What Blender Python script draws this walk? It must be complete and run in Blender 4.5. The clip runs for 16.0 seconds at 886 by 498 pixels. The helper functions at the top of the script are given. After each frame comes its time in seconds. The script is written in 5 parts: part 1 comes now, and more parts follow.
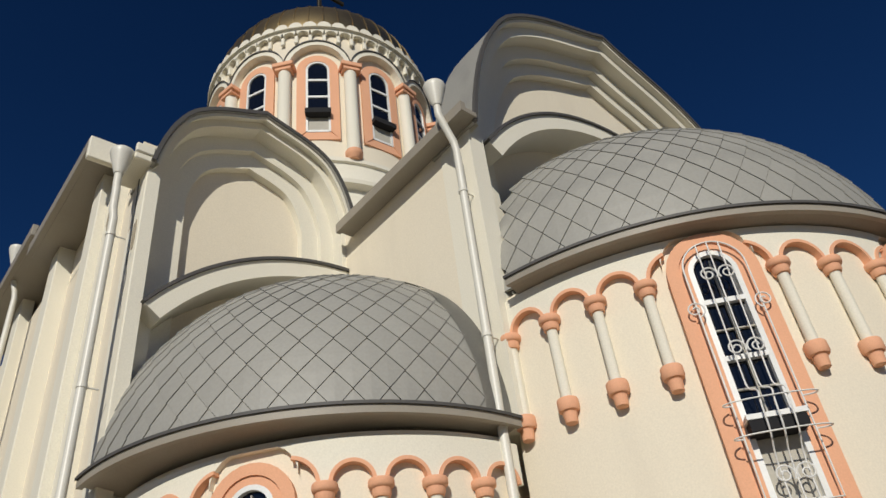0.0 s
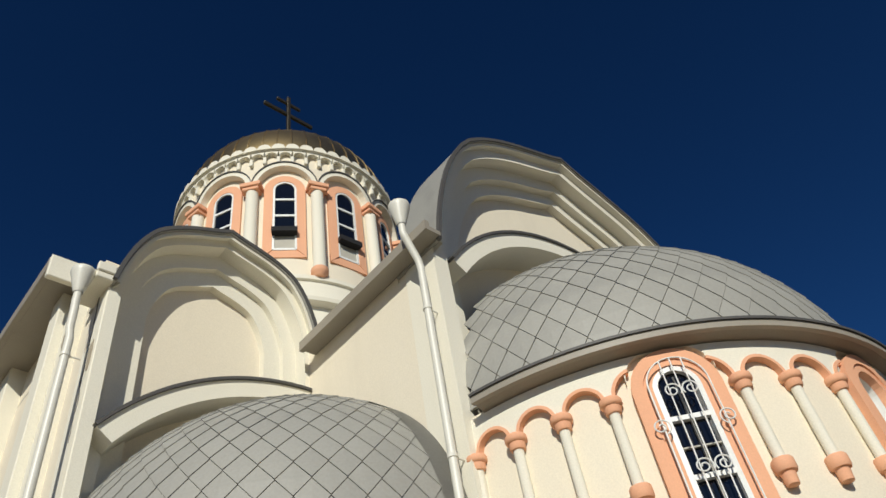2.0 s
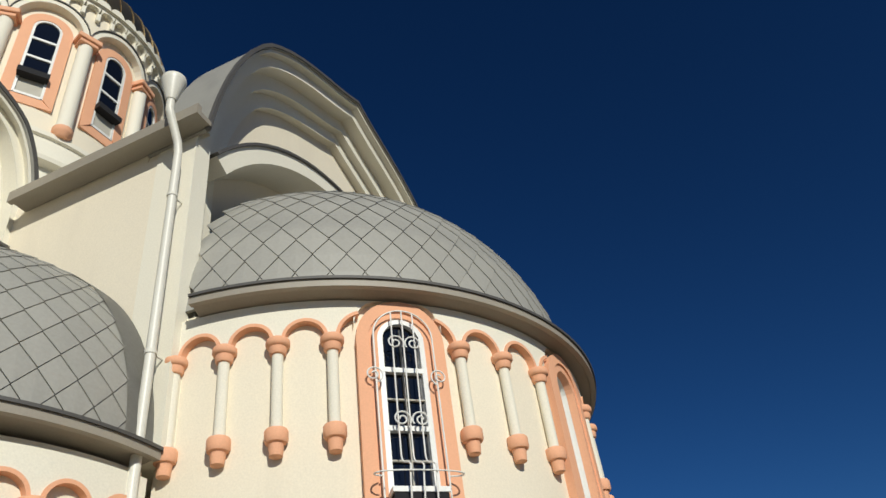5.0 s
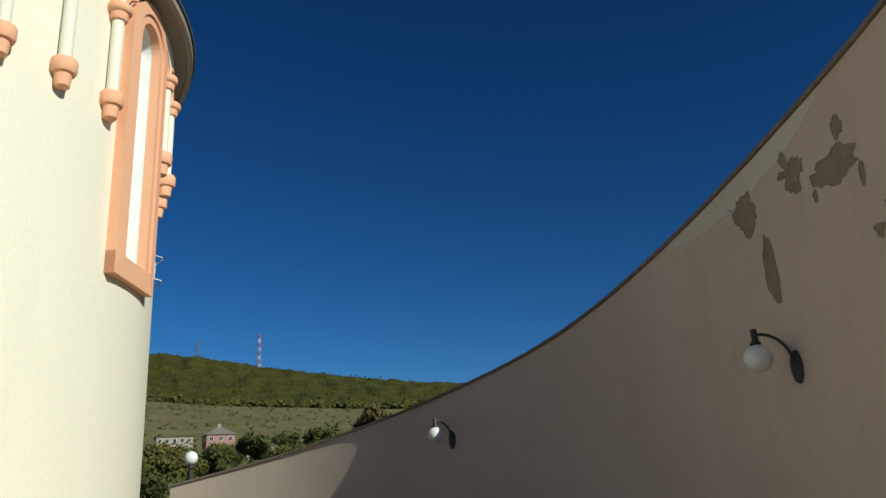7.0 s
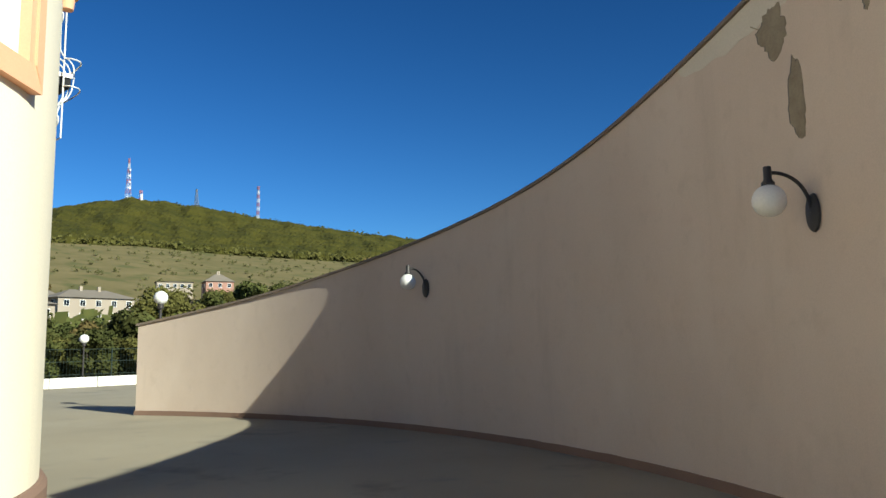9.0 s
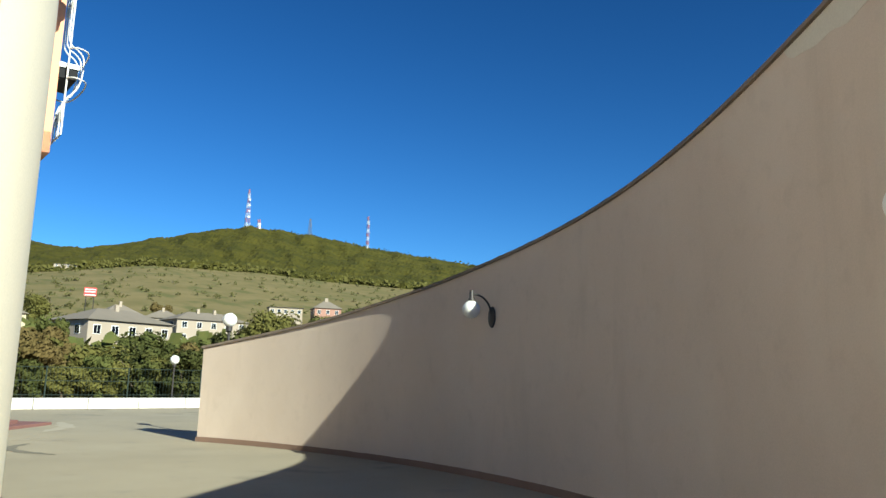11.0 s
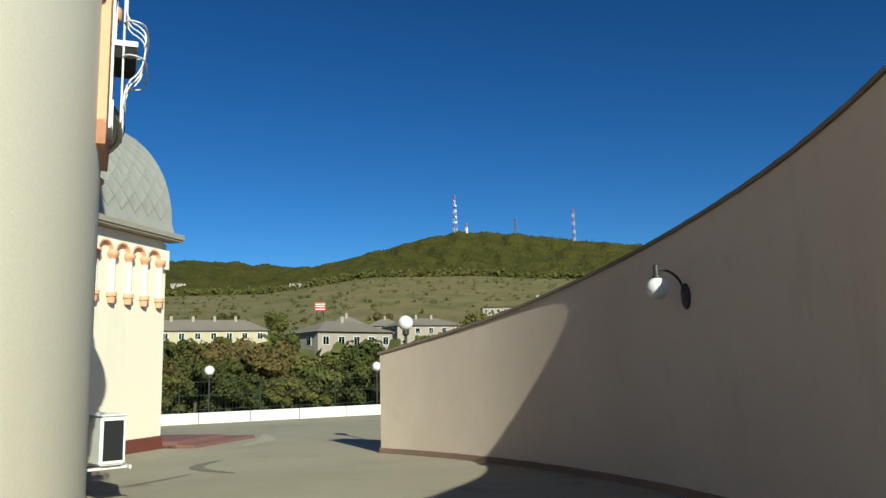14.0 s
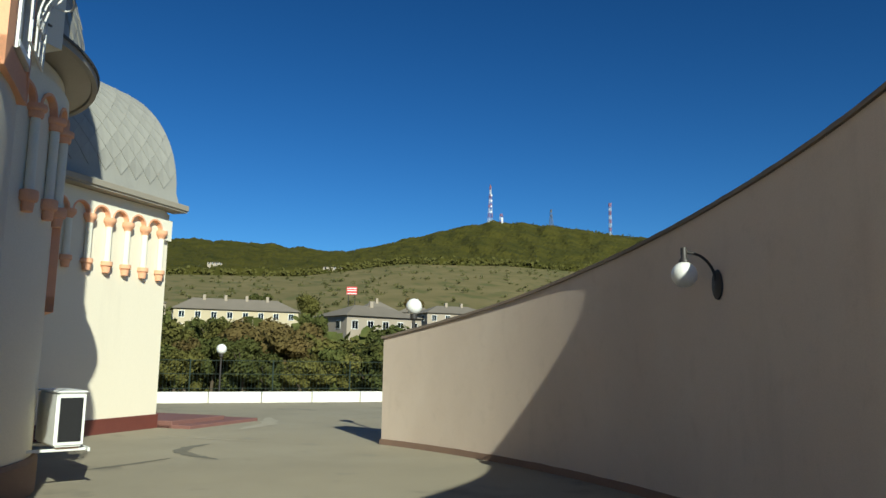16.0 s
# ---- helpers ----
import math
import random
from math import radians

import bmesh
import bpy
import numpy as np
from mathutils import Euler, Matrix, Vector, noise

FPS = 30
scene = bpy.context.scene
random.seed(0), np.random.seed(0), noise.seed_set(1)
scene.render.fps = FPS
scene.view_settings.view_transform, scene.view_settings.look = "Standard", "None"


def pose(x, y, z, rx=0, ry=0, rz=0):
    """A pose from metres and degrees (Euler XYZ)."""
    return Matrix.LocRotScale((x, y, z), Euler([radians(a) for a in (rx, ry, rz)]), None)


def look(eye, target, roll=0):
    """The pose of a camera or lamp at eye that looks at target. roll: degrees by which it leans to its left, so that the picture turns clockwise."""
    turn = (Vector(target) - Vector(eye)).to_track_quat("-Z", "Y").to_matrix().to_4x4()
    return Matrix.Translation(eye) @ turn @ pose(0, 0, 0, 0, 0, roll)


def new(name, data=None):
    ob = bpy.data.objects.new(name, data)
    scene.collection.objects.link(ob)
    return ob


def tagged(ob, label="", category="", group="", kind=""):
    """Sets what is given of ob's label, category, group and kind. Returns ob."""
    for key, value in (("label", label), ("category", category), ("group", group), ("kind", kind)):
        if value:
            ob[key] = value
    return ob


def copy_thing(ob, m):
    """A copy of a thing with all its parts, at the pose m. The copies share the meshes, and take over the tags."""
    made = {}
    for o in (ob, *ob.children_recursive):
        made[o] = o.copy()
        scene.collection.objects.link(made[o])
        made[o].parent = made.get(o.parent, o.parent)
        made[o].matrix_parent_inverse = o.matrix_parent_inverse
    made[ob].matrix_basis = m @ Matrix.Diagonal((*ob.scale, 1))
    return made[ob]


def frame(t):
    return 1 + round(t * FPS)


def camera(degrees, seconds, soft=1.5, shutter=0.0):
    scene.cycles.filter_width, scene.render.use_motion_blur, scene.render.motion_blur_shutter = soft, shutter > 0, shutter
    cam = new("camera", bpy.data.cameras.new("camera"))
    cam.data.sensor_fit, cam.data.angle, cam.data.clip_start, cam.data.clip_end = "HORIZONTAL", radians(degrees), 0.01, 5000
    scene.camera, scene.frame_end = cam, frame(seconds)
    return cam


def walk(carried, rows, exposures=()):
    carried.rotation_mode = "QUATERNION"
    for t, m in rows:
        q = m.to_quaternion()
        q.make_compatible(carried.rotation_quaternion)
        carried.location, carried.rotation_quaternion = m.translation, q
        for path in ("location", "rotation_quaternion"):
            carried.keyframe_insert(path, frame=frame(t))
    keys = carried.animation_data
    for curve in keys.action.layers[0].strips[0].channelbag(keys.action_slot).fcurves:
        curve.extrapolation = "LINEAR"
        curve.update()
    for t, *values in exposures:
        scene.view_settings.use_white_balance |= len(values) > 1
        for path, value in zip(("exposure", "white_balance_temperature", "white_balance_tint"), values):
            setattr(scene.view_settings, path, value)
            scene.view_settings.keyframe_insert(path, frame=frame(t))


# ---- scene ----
cam = camera(61.1, 16.0)
PATH = [
    (0, 0.000, -0.000, 1.785, 4.58, 35.82, -7.75),
    (0.5, 0.011, -0.015, 1.784, 2.32, 39.43, -9.18),
    (1, 0.013, -0.023, 1.781, 0.42, 42.86, -10.87),
    (1.5, 0.020, -0.014, 1.777, -0.82, 43.70, -11.74),
    (2, 0.020, -0.012, 1.775, -0.64, 44.18, -11.42),
    (2.5, 0.012, -0.010, 1.775, -0.74, 44.65, -10.79),
    (3, 0.017, 0.004, 1.784, -1.86, 44.13, -10.46),
    (3.2, 0.023, 0.013, 1.781, -2.50, 43.69, -10.43),
    (5.3, 0.070, 0.363, 1.755, -30.11, 34.44, -8.69),
    (5.5, 0.096, 0.391, 1.750, -34.64, 31.13, -8.30),
    (6, 0.430, 0.588, 1.420, -40.22, 27.19, -6.88),
    (6.5, 0.597, 0.625, 1.262, -46.49, 20.20, -4.07),
    (7, 0.833, 0.718, 1.283, -50.29, 17.83, -3.29),
    (7.5, 1.071, 0.842, 1.259, -52.91, 11.32, -3.24),
    (8, 1.337, 0.906, 1.254, -50.77, 7.23, -0.50),
    (8.5, 1.503, 1.016, 1.250, -50.63, 6.86, 0.78),
    (9, 1.806, 1.149, 1.233, -49.95, 7.13, -0.88),
    (9.2, 1.968, 1.145, 1.242, -48.68, 7.19, -0.87),
    (11.5, 3.201, 1.675, 1.286, -41.12, 9.70, 1.29),
    (12, 3.432, 1.824, 1.311, -40.76, 9.87, -0.70),
    (12.5, 3.657, 1.985, 1.303, -35.25, 10.38, -1.00),
    (13, 3.888, 2.107, 1.312, -31.42, 8.57, -0.46),
    (13.5, 4.047, 2.238, 1.311, -28.80, 10.88, -0.14),
    (14, 4.284, 2.408, 1.324, -25.79, 9.24, -1.65),
    (14.5, 4.490, 2.547, 1.328, -24.32, 9.46, -0.58),
    (15, 4.649, 2.739, 1.331, -23.82, 10.30, -1.04),
    (15.5, 4.807, 2.935, 1.336, -24.16, 8.83, -1.87),
    (16, 5.015, 3.123, 1.319, -23.13, 8.40, 0.85),
]


def aim(x, y, z, yaw, pitch, roll):
    a, b = radians(yaw), radians(pitch)
    return look((x, y, z), (x - math.sin(a) * math.cos(b), y + math.cos(a) * math.cos(b), z + math.sin(b)), roll)


EXPOSURES = [(0.0, -0.64, 6400, 9), (0.7, -0.50, 6350, 7), (3.0, -0.40, 6350, 6), (5.5, -0.46, 6250, 5), (6.0, -0.48, 6100, 1), (6.5, -0.32, 6050, -2), (7.0, -0.16, 6050, -4), (7.5, 0.36, 6150, -4), (8.0, 0.46, 6250, -3), (9.0, 0.70, 6250, -3), (11.5, 0.94, 6200, -6), (13.0, 0.64, 6200, -7), (14.5, 0.30, 6200, -6), (16.0, 0.30, 6200, -6)]
walk(cam, [(t, aim(*p)) for t, *p in PATH], EXPOSURES)

# ---- daylight ----
SUN_X, SUN_Y, SUN_EL = -0.015, -1.0, 28.6
world = bpy.data.worlds.new("sky")
scene.world = world
world.use_nodes = True
wn = world.node_tree.nodes
sky = wn.new("ShaderNodeTexSky")
sky.sky_type = "NISHITA"
sky.sun_disc = False
sky.sun_elevation = radians(SUN_EL)
sky.sun_rotation = math.atan2(SUN_X, SUN_Y)
sky.air_density, sky.dust_density, sky.ozone_density = 0.95, 0.4, 6.0
sky.altitude = 900
wn["Background"].inputs["Strength"].default_value = 0.037
# gamma curve on the sky colour steepens its fall from horizon to zenith
sky_gamma = wn.new("ShaderNodeGamma")
sky_gamma.inputs["Gamma"].default_value = 1.35
deep = wn.new("ShaderNodeHueSaturation")
deep.inputs["Saturation"].default_value, deep.inputs["Hue"].default_value = 1.07, 0.501
world.node_tree.links.new(sky.outputs[0], sky_gamma.inputs["Color"])
world.node_tree.links.new(sky_gamma.outputs[0], deep.inputs["Color"])
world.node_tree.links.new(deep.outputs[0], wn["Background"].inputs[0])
sun = new("sun", bpy.data.lights.new("sun", "SUN"))
sun.data.energy, sun.data.angle, sun.data.color = 5.0, radians(0.5), (1.0, 0.94, 0.83)
sun.matrix_world = look((SUN_X * 40, SUN_Y * 40, 40 * math.tan(radians(SUN_EL))), (0, 0, 0))


# ---- materials ----
def material(name, colour, second=None, rough=0.8, metal=0.0, scale=3.0, fine=60.0, bump=0.15, mix=0.5, streak=0.0, vary=0.0, spec=0.5, detail=6.0):
    """Two scales of noise between two colours, fine relief, optional vertical streaks and variation from piece to piece."""
    m = bpy.data.materials.new(name)
    m.use_nodes = True
    nt = m.node_tree
    n, l = nt.nodes, nt.links
    b = n["Principled BSDF"]
    b.inputs["Roughness"].default_value, b.inputs["Metallic"].default_value = rough, metal
    b.inputs["Specular IOR Level"].default_value = spec
    second = second or tuple(c * 0.82 for c in colour)
    tc = n.new("ShaderNodeTexCoord")
    mp = n.new("ShaderNodeMapping")
    mp.inputs["Scale"].default_value = (1, 1, 1 - streak)
    l.new(tc.outputs["Object"], mp.inputs[0])
    big = n.new("ShaderNodeTexNoise")
    big.inputs["Scale"].default_value, big.inputs["Detail"].default_value = scale, detail
    small = n.new("ShaderNodeTexNoise")
    small.inputs["Scale"].default_value, small.inputs["Detail"].default_value = fine, 4
    l.new(mp.outputs[0], big.inputs[0])
    l.new(tc.outputs["Object"], small.inputs[0])
    r = n.new("ShaderNodeMapRange")
    r.inputs[1].default_value, r.inputs[2].default_value, r.inputs[4].default_value = 0.35, 0.75, mix
    l.new(big.outputs[0], r.inputs[0])
    mx = n.new("ShaderNodeMix")
    mx.data_type = "RGBA"
    mx.inputs[6].default_value, mx.inputs[7].default_value = (*colour, 1), (*second, 1)
    l.new(r.outputs[0], mx.inputs[0])
    hsv = n.new("ShaderNodeHueSaturation")
    r2 = n.new("ShaderNodeMapRange")
    r2.inputs[1].default_value, r2.inputs[2].default_value, r2.inputs[3].default_value, r2.inputs[4].default_value = 0.3, 0.7, 0.955, 1.045
    l.new(small.outputs[0], r2.inputs[0])
    val = r2.outputs[0]
    if vary:
        oi = n.new("ShaderNodeObjectInfo")
        r3 = n.new("ShaderNodeMapRange")
        r3.inputs[3].default_value, r3.inputs[4].default_value = 1 - vary, 1 + vary
        l.new(oi.outputs["Random"], r3.inputs[0])
        mu = n.new("ShaderNodeMath")
        mu.operation = "MULTIPLY"
        l.new(val, mu.inputs[0]), l.new(r3.outputs[0], mu.inputs[1])
        val = mu.outputs[0]
    l.new(val, hsv.inputs["Value"])
    l.new(mx.outputs[2], hsv.inputs["Color"])
    l.new(hsv.outputs[0], b.inputs["Base Color"])
    if bump:
        bp = n.new("ShaderNodeBump")
        bp.inputs["Strength"].default_value, bp.inputs["Distance"].default_value = bump, 0.02
        l.new(small.outputs[0], bp.inputs["Height"])
        l.new(bp.outputs[0], b.inputs["Normal"])
    return m


CREAM = material("cream_stucco", (0.80, 0.725, 0.58), (0.76, 0.675, 0.53), 0.9, scale=0.8, fine=70, bump=0.035, streak=0.6)
PALE = material("pale_stucco", (0.80, 0.76, 0.64), (0.74, 0.69, 0.57), 0.9, scale=1.2, fine=70, bump=0.05, streak=0.6)
PEACH = material("peach_paint", (0.80, 0.42, 0.25), (0.74, 0.37, 0.22), 0.85, scale=2.5, fine=80, bump=0.06)
TILE = material("grey_roof_tile", (0.345, 0.335, 0.300), (0.31, 0.30, 0.27), 0.55, scale=1.5, fine=40, bump=0.05, vary=0.05)
UNDER = material("roof_underlay", (0.10, 0.10, 0.095), rough=0.7, scale=4)
FASCIA = material("grey_sheet_metal", (0.33, 0.295, 0.24), (0.26, 0.23, 0.185), 0.55, scale=2, bump=0.05)
DARKEDGE = material("dark_flashing", (0.09, 0.085, 0.08), rough=0.6, scale=3)
GOLD = material("gilded_sheet", (0.62, 0.46, 0.22), (0.44, 0.32, 0.14), 0.34, 1.0, scale=2, fine=14, bump=0.12)
BRONZE = material("dark_bronze", (0.10, 0.085, 0.06), rough=0.45, metal=0.8, scale=5)
PIPE = material("cream_enamel_pipe", (0.72, 0.70, 0.62), (0.66, 0.63, 0.55), 0.4, scale=5, bump=0.03)
WHITE = material("white_plastic", (0.82, 0.82, 0.79), rough=0.4, scale=5, bump=0.02)
IRON = material("white_painted_iron", (0.78, 0.77, 0.73), rough=0.5, scale=10, bump=0.05)
BLACKIRON = material("black_iron", (0.035, 0.03, 0.028), rough=0.5, scale=10, bump=0.1)
WALLCREAM = material("retaining_stucco", (0.62, 0.505, 0.415), (0.53, 0.43, 0.35), 0.92, scale=0.7, fine=90, bump=0.09, streak=0.5, mix=0.8)
PATCH = material("bare_cement", (0.31, 0.255, 0.18), (0.22, 0.18, 0.125), 0.95, scale=9, fine=45, bump=0.7, mix=0.9)
REPAIR = material("repair_plaster", (0.64, 0.58, 0.49), (0.60, 0.54, 0.45), 0.92, scale=2, bump=0.12)
COPING = material("weathered_coping", (0.22, 0.17, 0.13), (0.14, 0.11, 0.09), 0.85, scale=4, fine=40, bump=0.3)
BASEBROWN = material("brown_plinth_paint", (0.23, 0.145, 0.105), (0.17, 0.11, 0.08), 0.8, scale=3, bump=0.2)
REDPLINTH = material("red_granite", (0.15, 0.045, 0.034), (0.115, 0.034, 0.026), 0.4, scale=8, fine=120, bump=0.05)
REDPAVE = material("red_paving", (0.20, 0.095, 0.08), (0.155, 0.07, 0.06), 0.75, scale=4, bump=0.15, vary=0.1)
KERB = material("whitewashed_kerb", (0.78, 0.75, 0.68), (0.62, 0.58, 0.50), 0.9, scale=2.5, fine=30, bump=0.25, vary=0.06)
GLOBE = material("opal_globe", (0.80, 0.79, 0.75), (0.74, 0.72, 0.68), 0.35, scale=3, bump=0.0)
GREEN = material("green_fence_paint", (0.012, 0.024, 0.016), rough=0.8, scale=8)
LEAF = material("green_leaves", (0.060, 0.070, 0.020), (0.090, 0.084, 0.024), 0.8, scale=0.8, fine=6, bump=0, vary=0.25, mix=0.7, spec=0.12)
OLIVELEAF = material("olive_leaves", (0.105, 0.098, 0.026), (0.078, 0.074, 0.022), 0.8, scale=0.8, fine=6, bump=0, vary=0.3, mix=0.8, spec=0.12)
RUSTLEAF = material("autumn_leaves", (0.115, 0.082, 0.030), (0.08, 0.068, 0.024), 0.8, scale=0.7, fine=6, bump=0, vary=0.25, mix=0.8, spec=0.12)
SCRUB = material("olive_scrub", (0.085, 0.085, 0.032), (0.11, 0.098, 0.04), 0.9, scale=0.1, fine=2, bump=0, mix=0.8, spec=0.1)
BARK = material("bark", (0.10, 0.075, 0.05), rough=0.95, scale=6, fine=30, bump=0.5)
SLATE = material("grey_sheet_roof", (0.20, 0.17, 0.135), (0.15, 0.13, 0.10), 0.8, scale=0.4, fine=3, bump=0.1, streak=0.5)
HOUSE = material("pale_house_wall", (0.36, 0.30, 0.235), (0.29, 0.24, 0.19), 0.9, scale=0.3, fine=8, bump=0.1)
HOUSEY = material("yellow_house_wall", (0.50, 0.42, 0.28), (0.42, 0.35, 0.23), 0.9, scale=0.3, fine=8, bump=0.1)
BRICKRED = material("reddish_house_wall", (0.36, 0.20, 0.15), (0.28, 0.15, 0.11), 0.9, scale=0.4, fine=8, bump=0.1)
REDSIGN = material("red_sign", (0.62, 0.05, 0.05), (0.5, 0.04, 0.04), 0.6, scale=1, bump=0)
CURTAIN = material("pale_blind", (0.50, 0.47, 0.40), rough=0.9, scale=6)
# near-black colour that paints shade under sashes and on the cooler's side
DARK = material("dark_void", (0.012, 0.012, 0.014), rough=0.9, scale=3, bump=0)


def weather(m, colour, scale, squeeze, low, high, amount):
    """Adds one more layer of stains, drawn out upright by squeeze."""
    n, l = m.node_tree.nodes, m.node_tree.links
    b = n["Principled BSDF"]
    tc, mp, tex, r, mx = n.new("ShaderNodeTexCoord"), n.new("ShaderNodeMapping"), n.new("ShaderNodeTexNoise"), n.new("ShaderNodeMapRange"), n.new("ShaderNodeMix")
    mp.inputs["Scale"].default_value = (1, 1, squeeze)
    tex.inputs["Scale"].default_value, tex.inputs["Detail"].default_value, tex.inputs["Roughness"].default_value = scale, 7, 0.6
    r.inputs[1].default_value, r.inputs[2].default_value, r.inputs[4].default_value = low, high, amount
    mx.data_type = "RGBA"
    mx.inputs[7].default_value = (*colour, 1)
    src = b.inputs["Base Color"].links[0].from_socket
    l.new(tc.outputs["Object"], mp.inputs[0]), l.new(mp.outputs[0], tex.inputs[0]), l.new(tex.outputs[0], r.inputs[0])
    l.new(r.outputs[0], mx.inputs[0]), l.new(src, mx.inputs[6]), l.new(mx.outputs[2], b.inputs["Base Color"])


weather(WALLCREAM, (0.36, 0.285, 0.22), 2.2, 0.13, 0.58, 0.76, 0.26)
weather(WALLCREAM, (0.66, 0.56, 0.47), 0.9, 0.6, 0.52, 0.70, 0.4)
weather(WALLCREAM, (0.44, 0.35, 0.28), 5.0, 0.8, 0.55, 0.72, 0.25)
weather(CREAM, (0.68, 0.61, 0.49), 1.6, 0.15, 0.56, 0.74, 0.5)
weather(TILE, (0.22, 0.215, 0.20), 2.5, 0.5, 0.52, 0.72, 0.5)


def glass(name, tint):
    m = bpy.data.materials.new(name)
    m.use_nodes = True
    b = m.node_tree.nodes["Principled BSDF"]
    b.inputs["Base Color"].default_value = (*tint, 1)
    b.inputs["Roughness"].default_value = 0.06
    b.inputs["IOR"].default_value = 1.5
    return m


GLASS = glass("dark_window_glass", (0.006, 0.008, 0.014))


# ---- mesh helpers ----
def part(name, bm, mat, parent=None, label="", m=None, smooth=False):
    """Links a bmesh as one mesh object, under a thing or a part if one is given."""
    bmesh.ops.recalc_face_normals(bm, faces=bm.faces)
    me = bpy.data.meshes.new(name)
    bm.to_mesh(me)
    bm.free()
    if smooth:
        me.shade_smooth()
        me.set_sharp_from_angle(angle=radians(40))
    for one in mat if isinstance(mat, (list, tuple)) else (mat,):
        me.materials.append(one)
    ob = new(name, me)
    if parent:
        ob.parent = parent
    if m:
        ob.matrix_basis = m
    return tagged(ob, label=label)


def share(name, me, parent, m):
    """One more object on a mesh that is there already."""
    ob = new(name, me)
    ob.parent = parent
    ob.matrix_basis = m
    return ob


def thing(name, label, category, m=None, group="", kind=""):
    ob = new(name)
    if m:
        ob.matrix_basis = m
    return tagged(ob, label, category, group, kind)


def box(bm, x0, x1, y0, y1, z0, z1, bevel=0.0, seg=1):
    v = [bm.verts.new(p) for p in ((x0, y0, z0), (x1, y0, z0), (x1, y1, z0), (x0, y1, z0), (x0, y0, z1), (x1, y0, z1), (x1, y1, z1), (x0, y1, z1))]
    f = [bm.faces.new([v[i] for i in q]) for q in ((3, 2, 1, 0), (4, 5, 6, 7), (0, 1, 5, 4), (1, 2, 6, 5), (2, 3, 7, 6), (3, 0, 4, 7))]
    if bevel:
        edges = list({e for q in f for e in q.edges})
        bmesh.ops.bevel(bm, geom=edges, offset=bevel, segments=seg, affect="EDGES")
    return v


def lathe(bm, profile, steps=24, a0=0.0, a1=360.0, cx=0.0, cy=0.0):
    """Turns (radius, z) pairs round the upright axis."""
    full = abs(a1 - a0) >= 360
    n = steps if full else steps + 1
    rings = []
    for r, z in profile:
        ring = []
        for i in range(n):
            a = radians(a0 + (a1 - a0) * i / steps)
            ring.append(bm.verts.new((cx + r * math.cos(a), cy + r * math.sin(a), z)))
        rings.append(ring)
    for lo, hi in zip(rings, rings[1:]):
        for i in range(steps):
            j = (i + 1) % n
            bm.faces.new((lo[i], lo[j], hi[j], hi[i]))
    return rings


def tube(bm, pts, r, sides=8, closed=False):
    """A round bar along points."""
    pts = [Vector(p) for p in pts]
    rings = []
    n = len(pts)
    ref = None
    for i, p in enumerate(pts):
        a = pts[(i - 1) % n] if closed or i else pts[0]
        b = pts[(i + 1) % n] if closed or i < n - 1 else pts[-1]
        d = (b - a).normalized()
        if ref is None:
            ref = d.orthogonal().normalized()
        u = (ref - d * ref.dot(d))
        u = u.normalized() if u.length > 1e-5 else d.orthogonal().normalized()
        ref = u
        w = d.cross(u)
        rr = r[i] if isinstance(r, (list, tuple)) else r
        rings.append([bm.verts.new(p + rr * (u * math.cos(k * 2 * math.pi / sides) + w * math.sin(k * 2 * math.pi / sides))) for k in range(sides)])
    for i in range(n if closed else n - 1):
        lo, hi = rings[i], rings[(i + 1) % n]
        for k in range(sides):
            bm.faces.new((lo[k], lo[(k + 1) % sides], hi[(k + 1) % sides], hi[k]))
    if not closed:
        bm.faces.new(rings[0][::-1]), bm.faces.new(rings[-1])
    return rings


def ribbon(bm, outer, inner, y0, y1, closed=False):
    """A band between two outlines (lists of (x, z)), from depth y0 to y1."""
    rows = [[bm.verts.new((x, y, z)) for x, z in line] for line, y in ((outer, y0), (inner, y0), (inner, y1), (outer, y1))]
    n = len(outer)
    for i in range(n if closed else n - 1):
        j = (i + 1) % n
        for a, b in ((0, 1), (1, 2), (2, 3), (3, 0)):
            bm.faces.new((rows[a][i], rows[a][j], rows[b][j], rows[b][i]))
    if not closed:
        bm.faces.new([rows[k][0] for k in range(4)]), bm.faces.new([rows[k][-1] for k in (3, 2, 1, 0)])


def sheet(bm, outline, y0, y1):
    """A closed outline of (x, z) extruded from depth y0 to y1."""
    a = [bm.verts.new((x, y0, z)) for x, z in outline]
    b = [bm.verts.new((x, y1, z)) for x, z in outline]
    bm.faces.new(a), bm.faces.new(b[::-1])
    for i in range(len(a)):
        j = (i + 1) % len(a)
        bm.faces.new((a[i], b[i], b[j], a[j]))


def bend(bm, r, turn=0.0, cx=0.0, cy=0.0):
    """Bends a flat front (x along, -y outwards) round an upright cylinder; x = 0 comes to the angle turn."""
    for v in bm.verts:
        a = radians(turn) + v.co.x / r
        rr = r - v.co.y
        v.co = (cx + rr * math.cos(a), cy + rr * math.sin(a), v.co.z)
    return bm


def arched(w, z0, zs, steps=14, n=6):
    """An upright opening: half-width w, from z0 to the spring zs and a half-circle above, as (x, z) points from the left foot round to the right foot."""
    left = [(-w, z0 + (zs - z0) * i / n) for i in range(n)]
    top = [(-w * math.cos(math.pi * i / steps), zs + w * math.sin(math.pi * i / steps)) for i in range(steps + 1)]
    return left + top + [(-x, z) for x, z in left[::-1]]


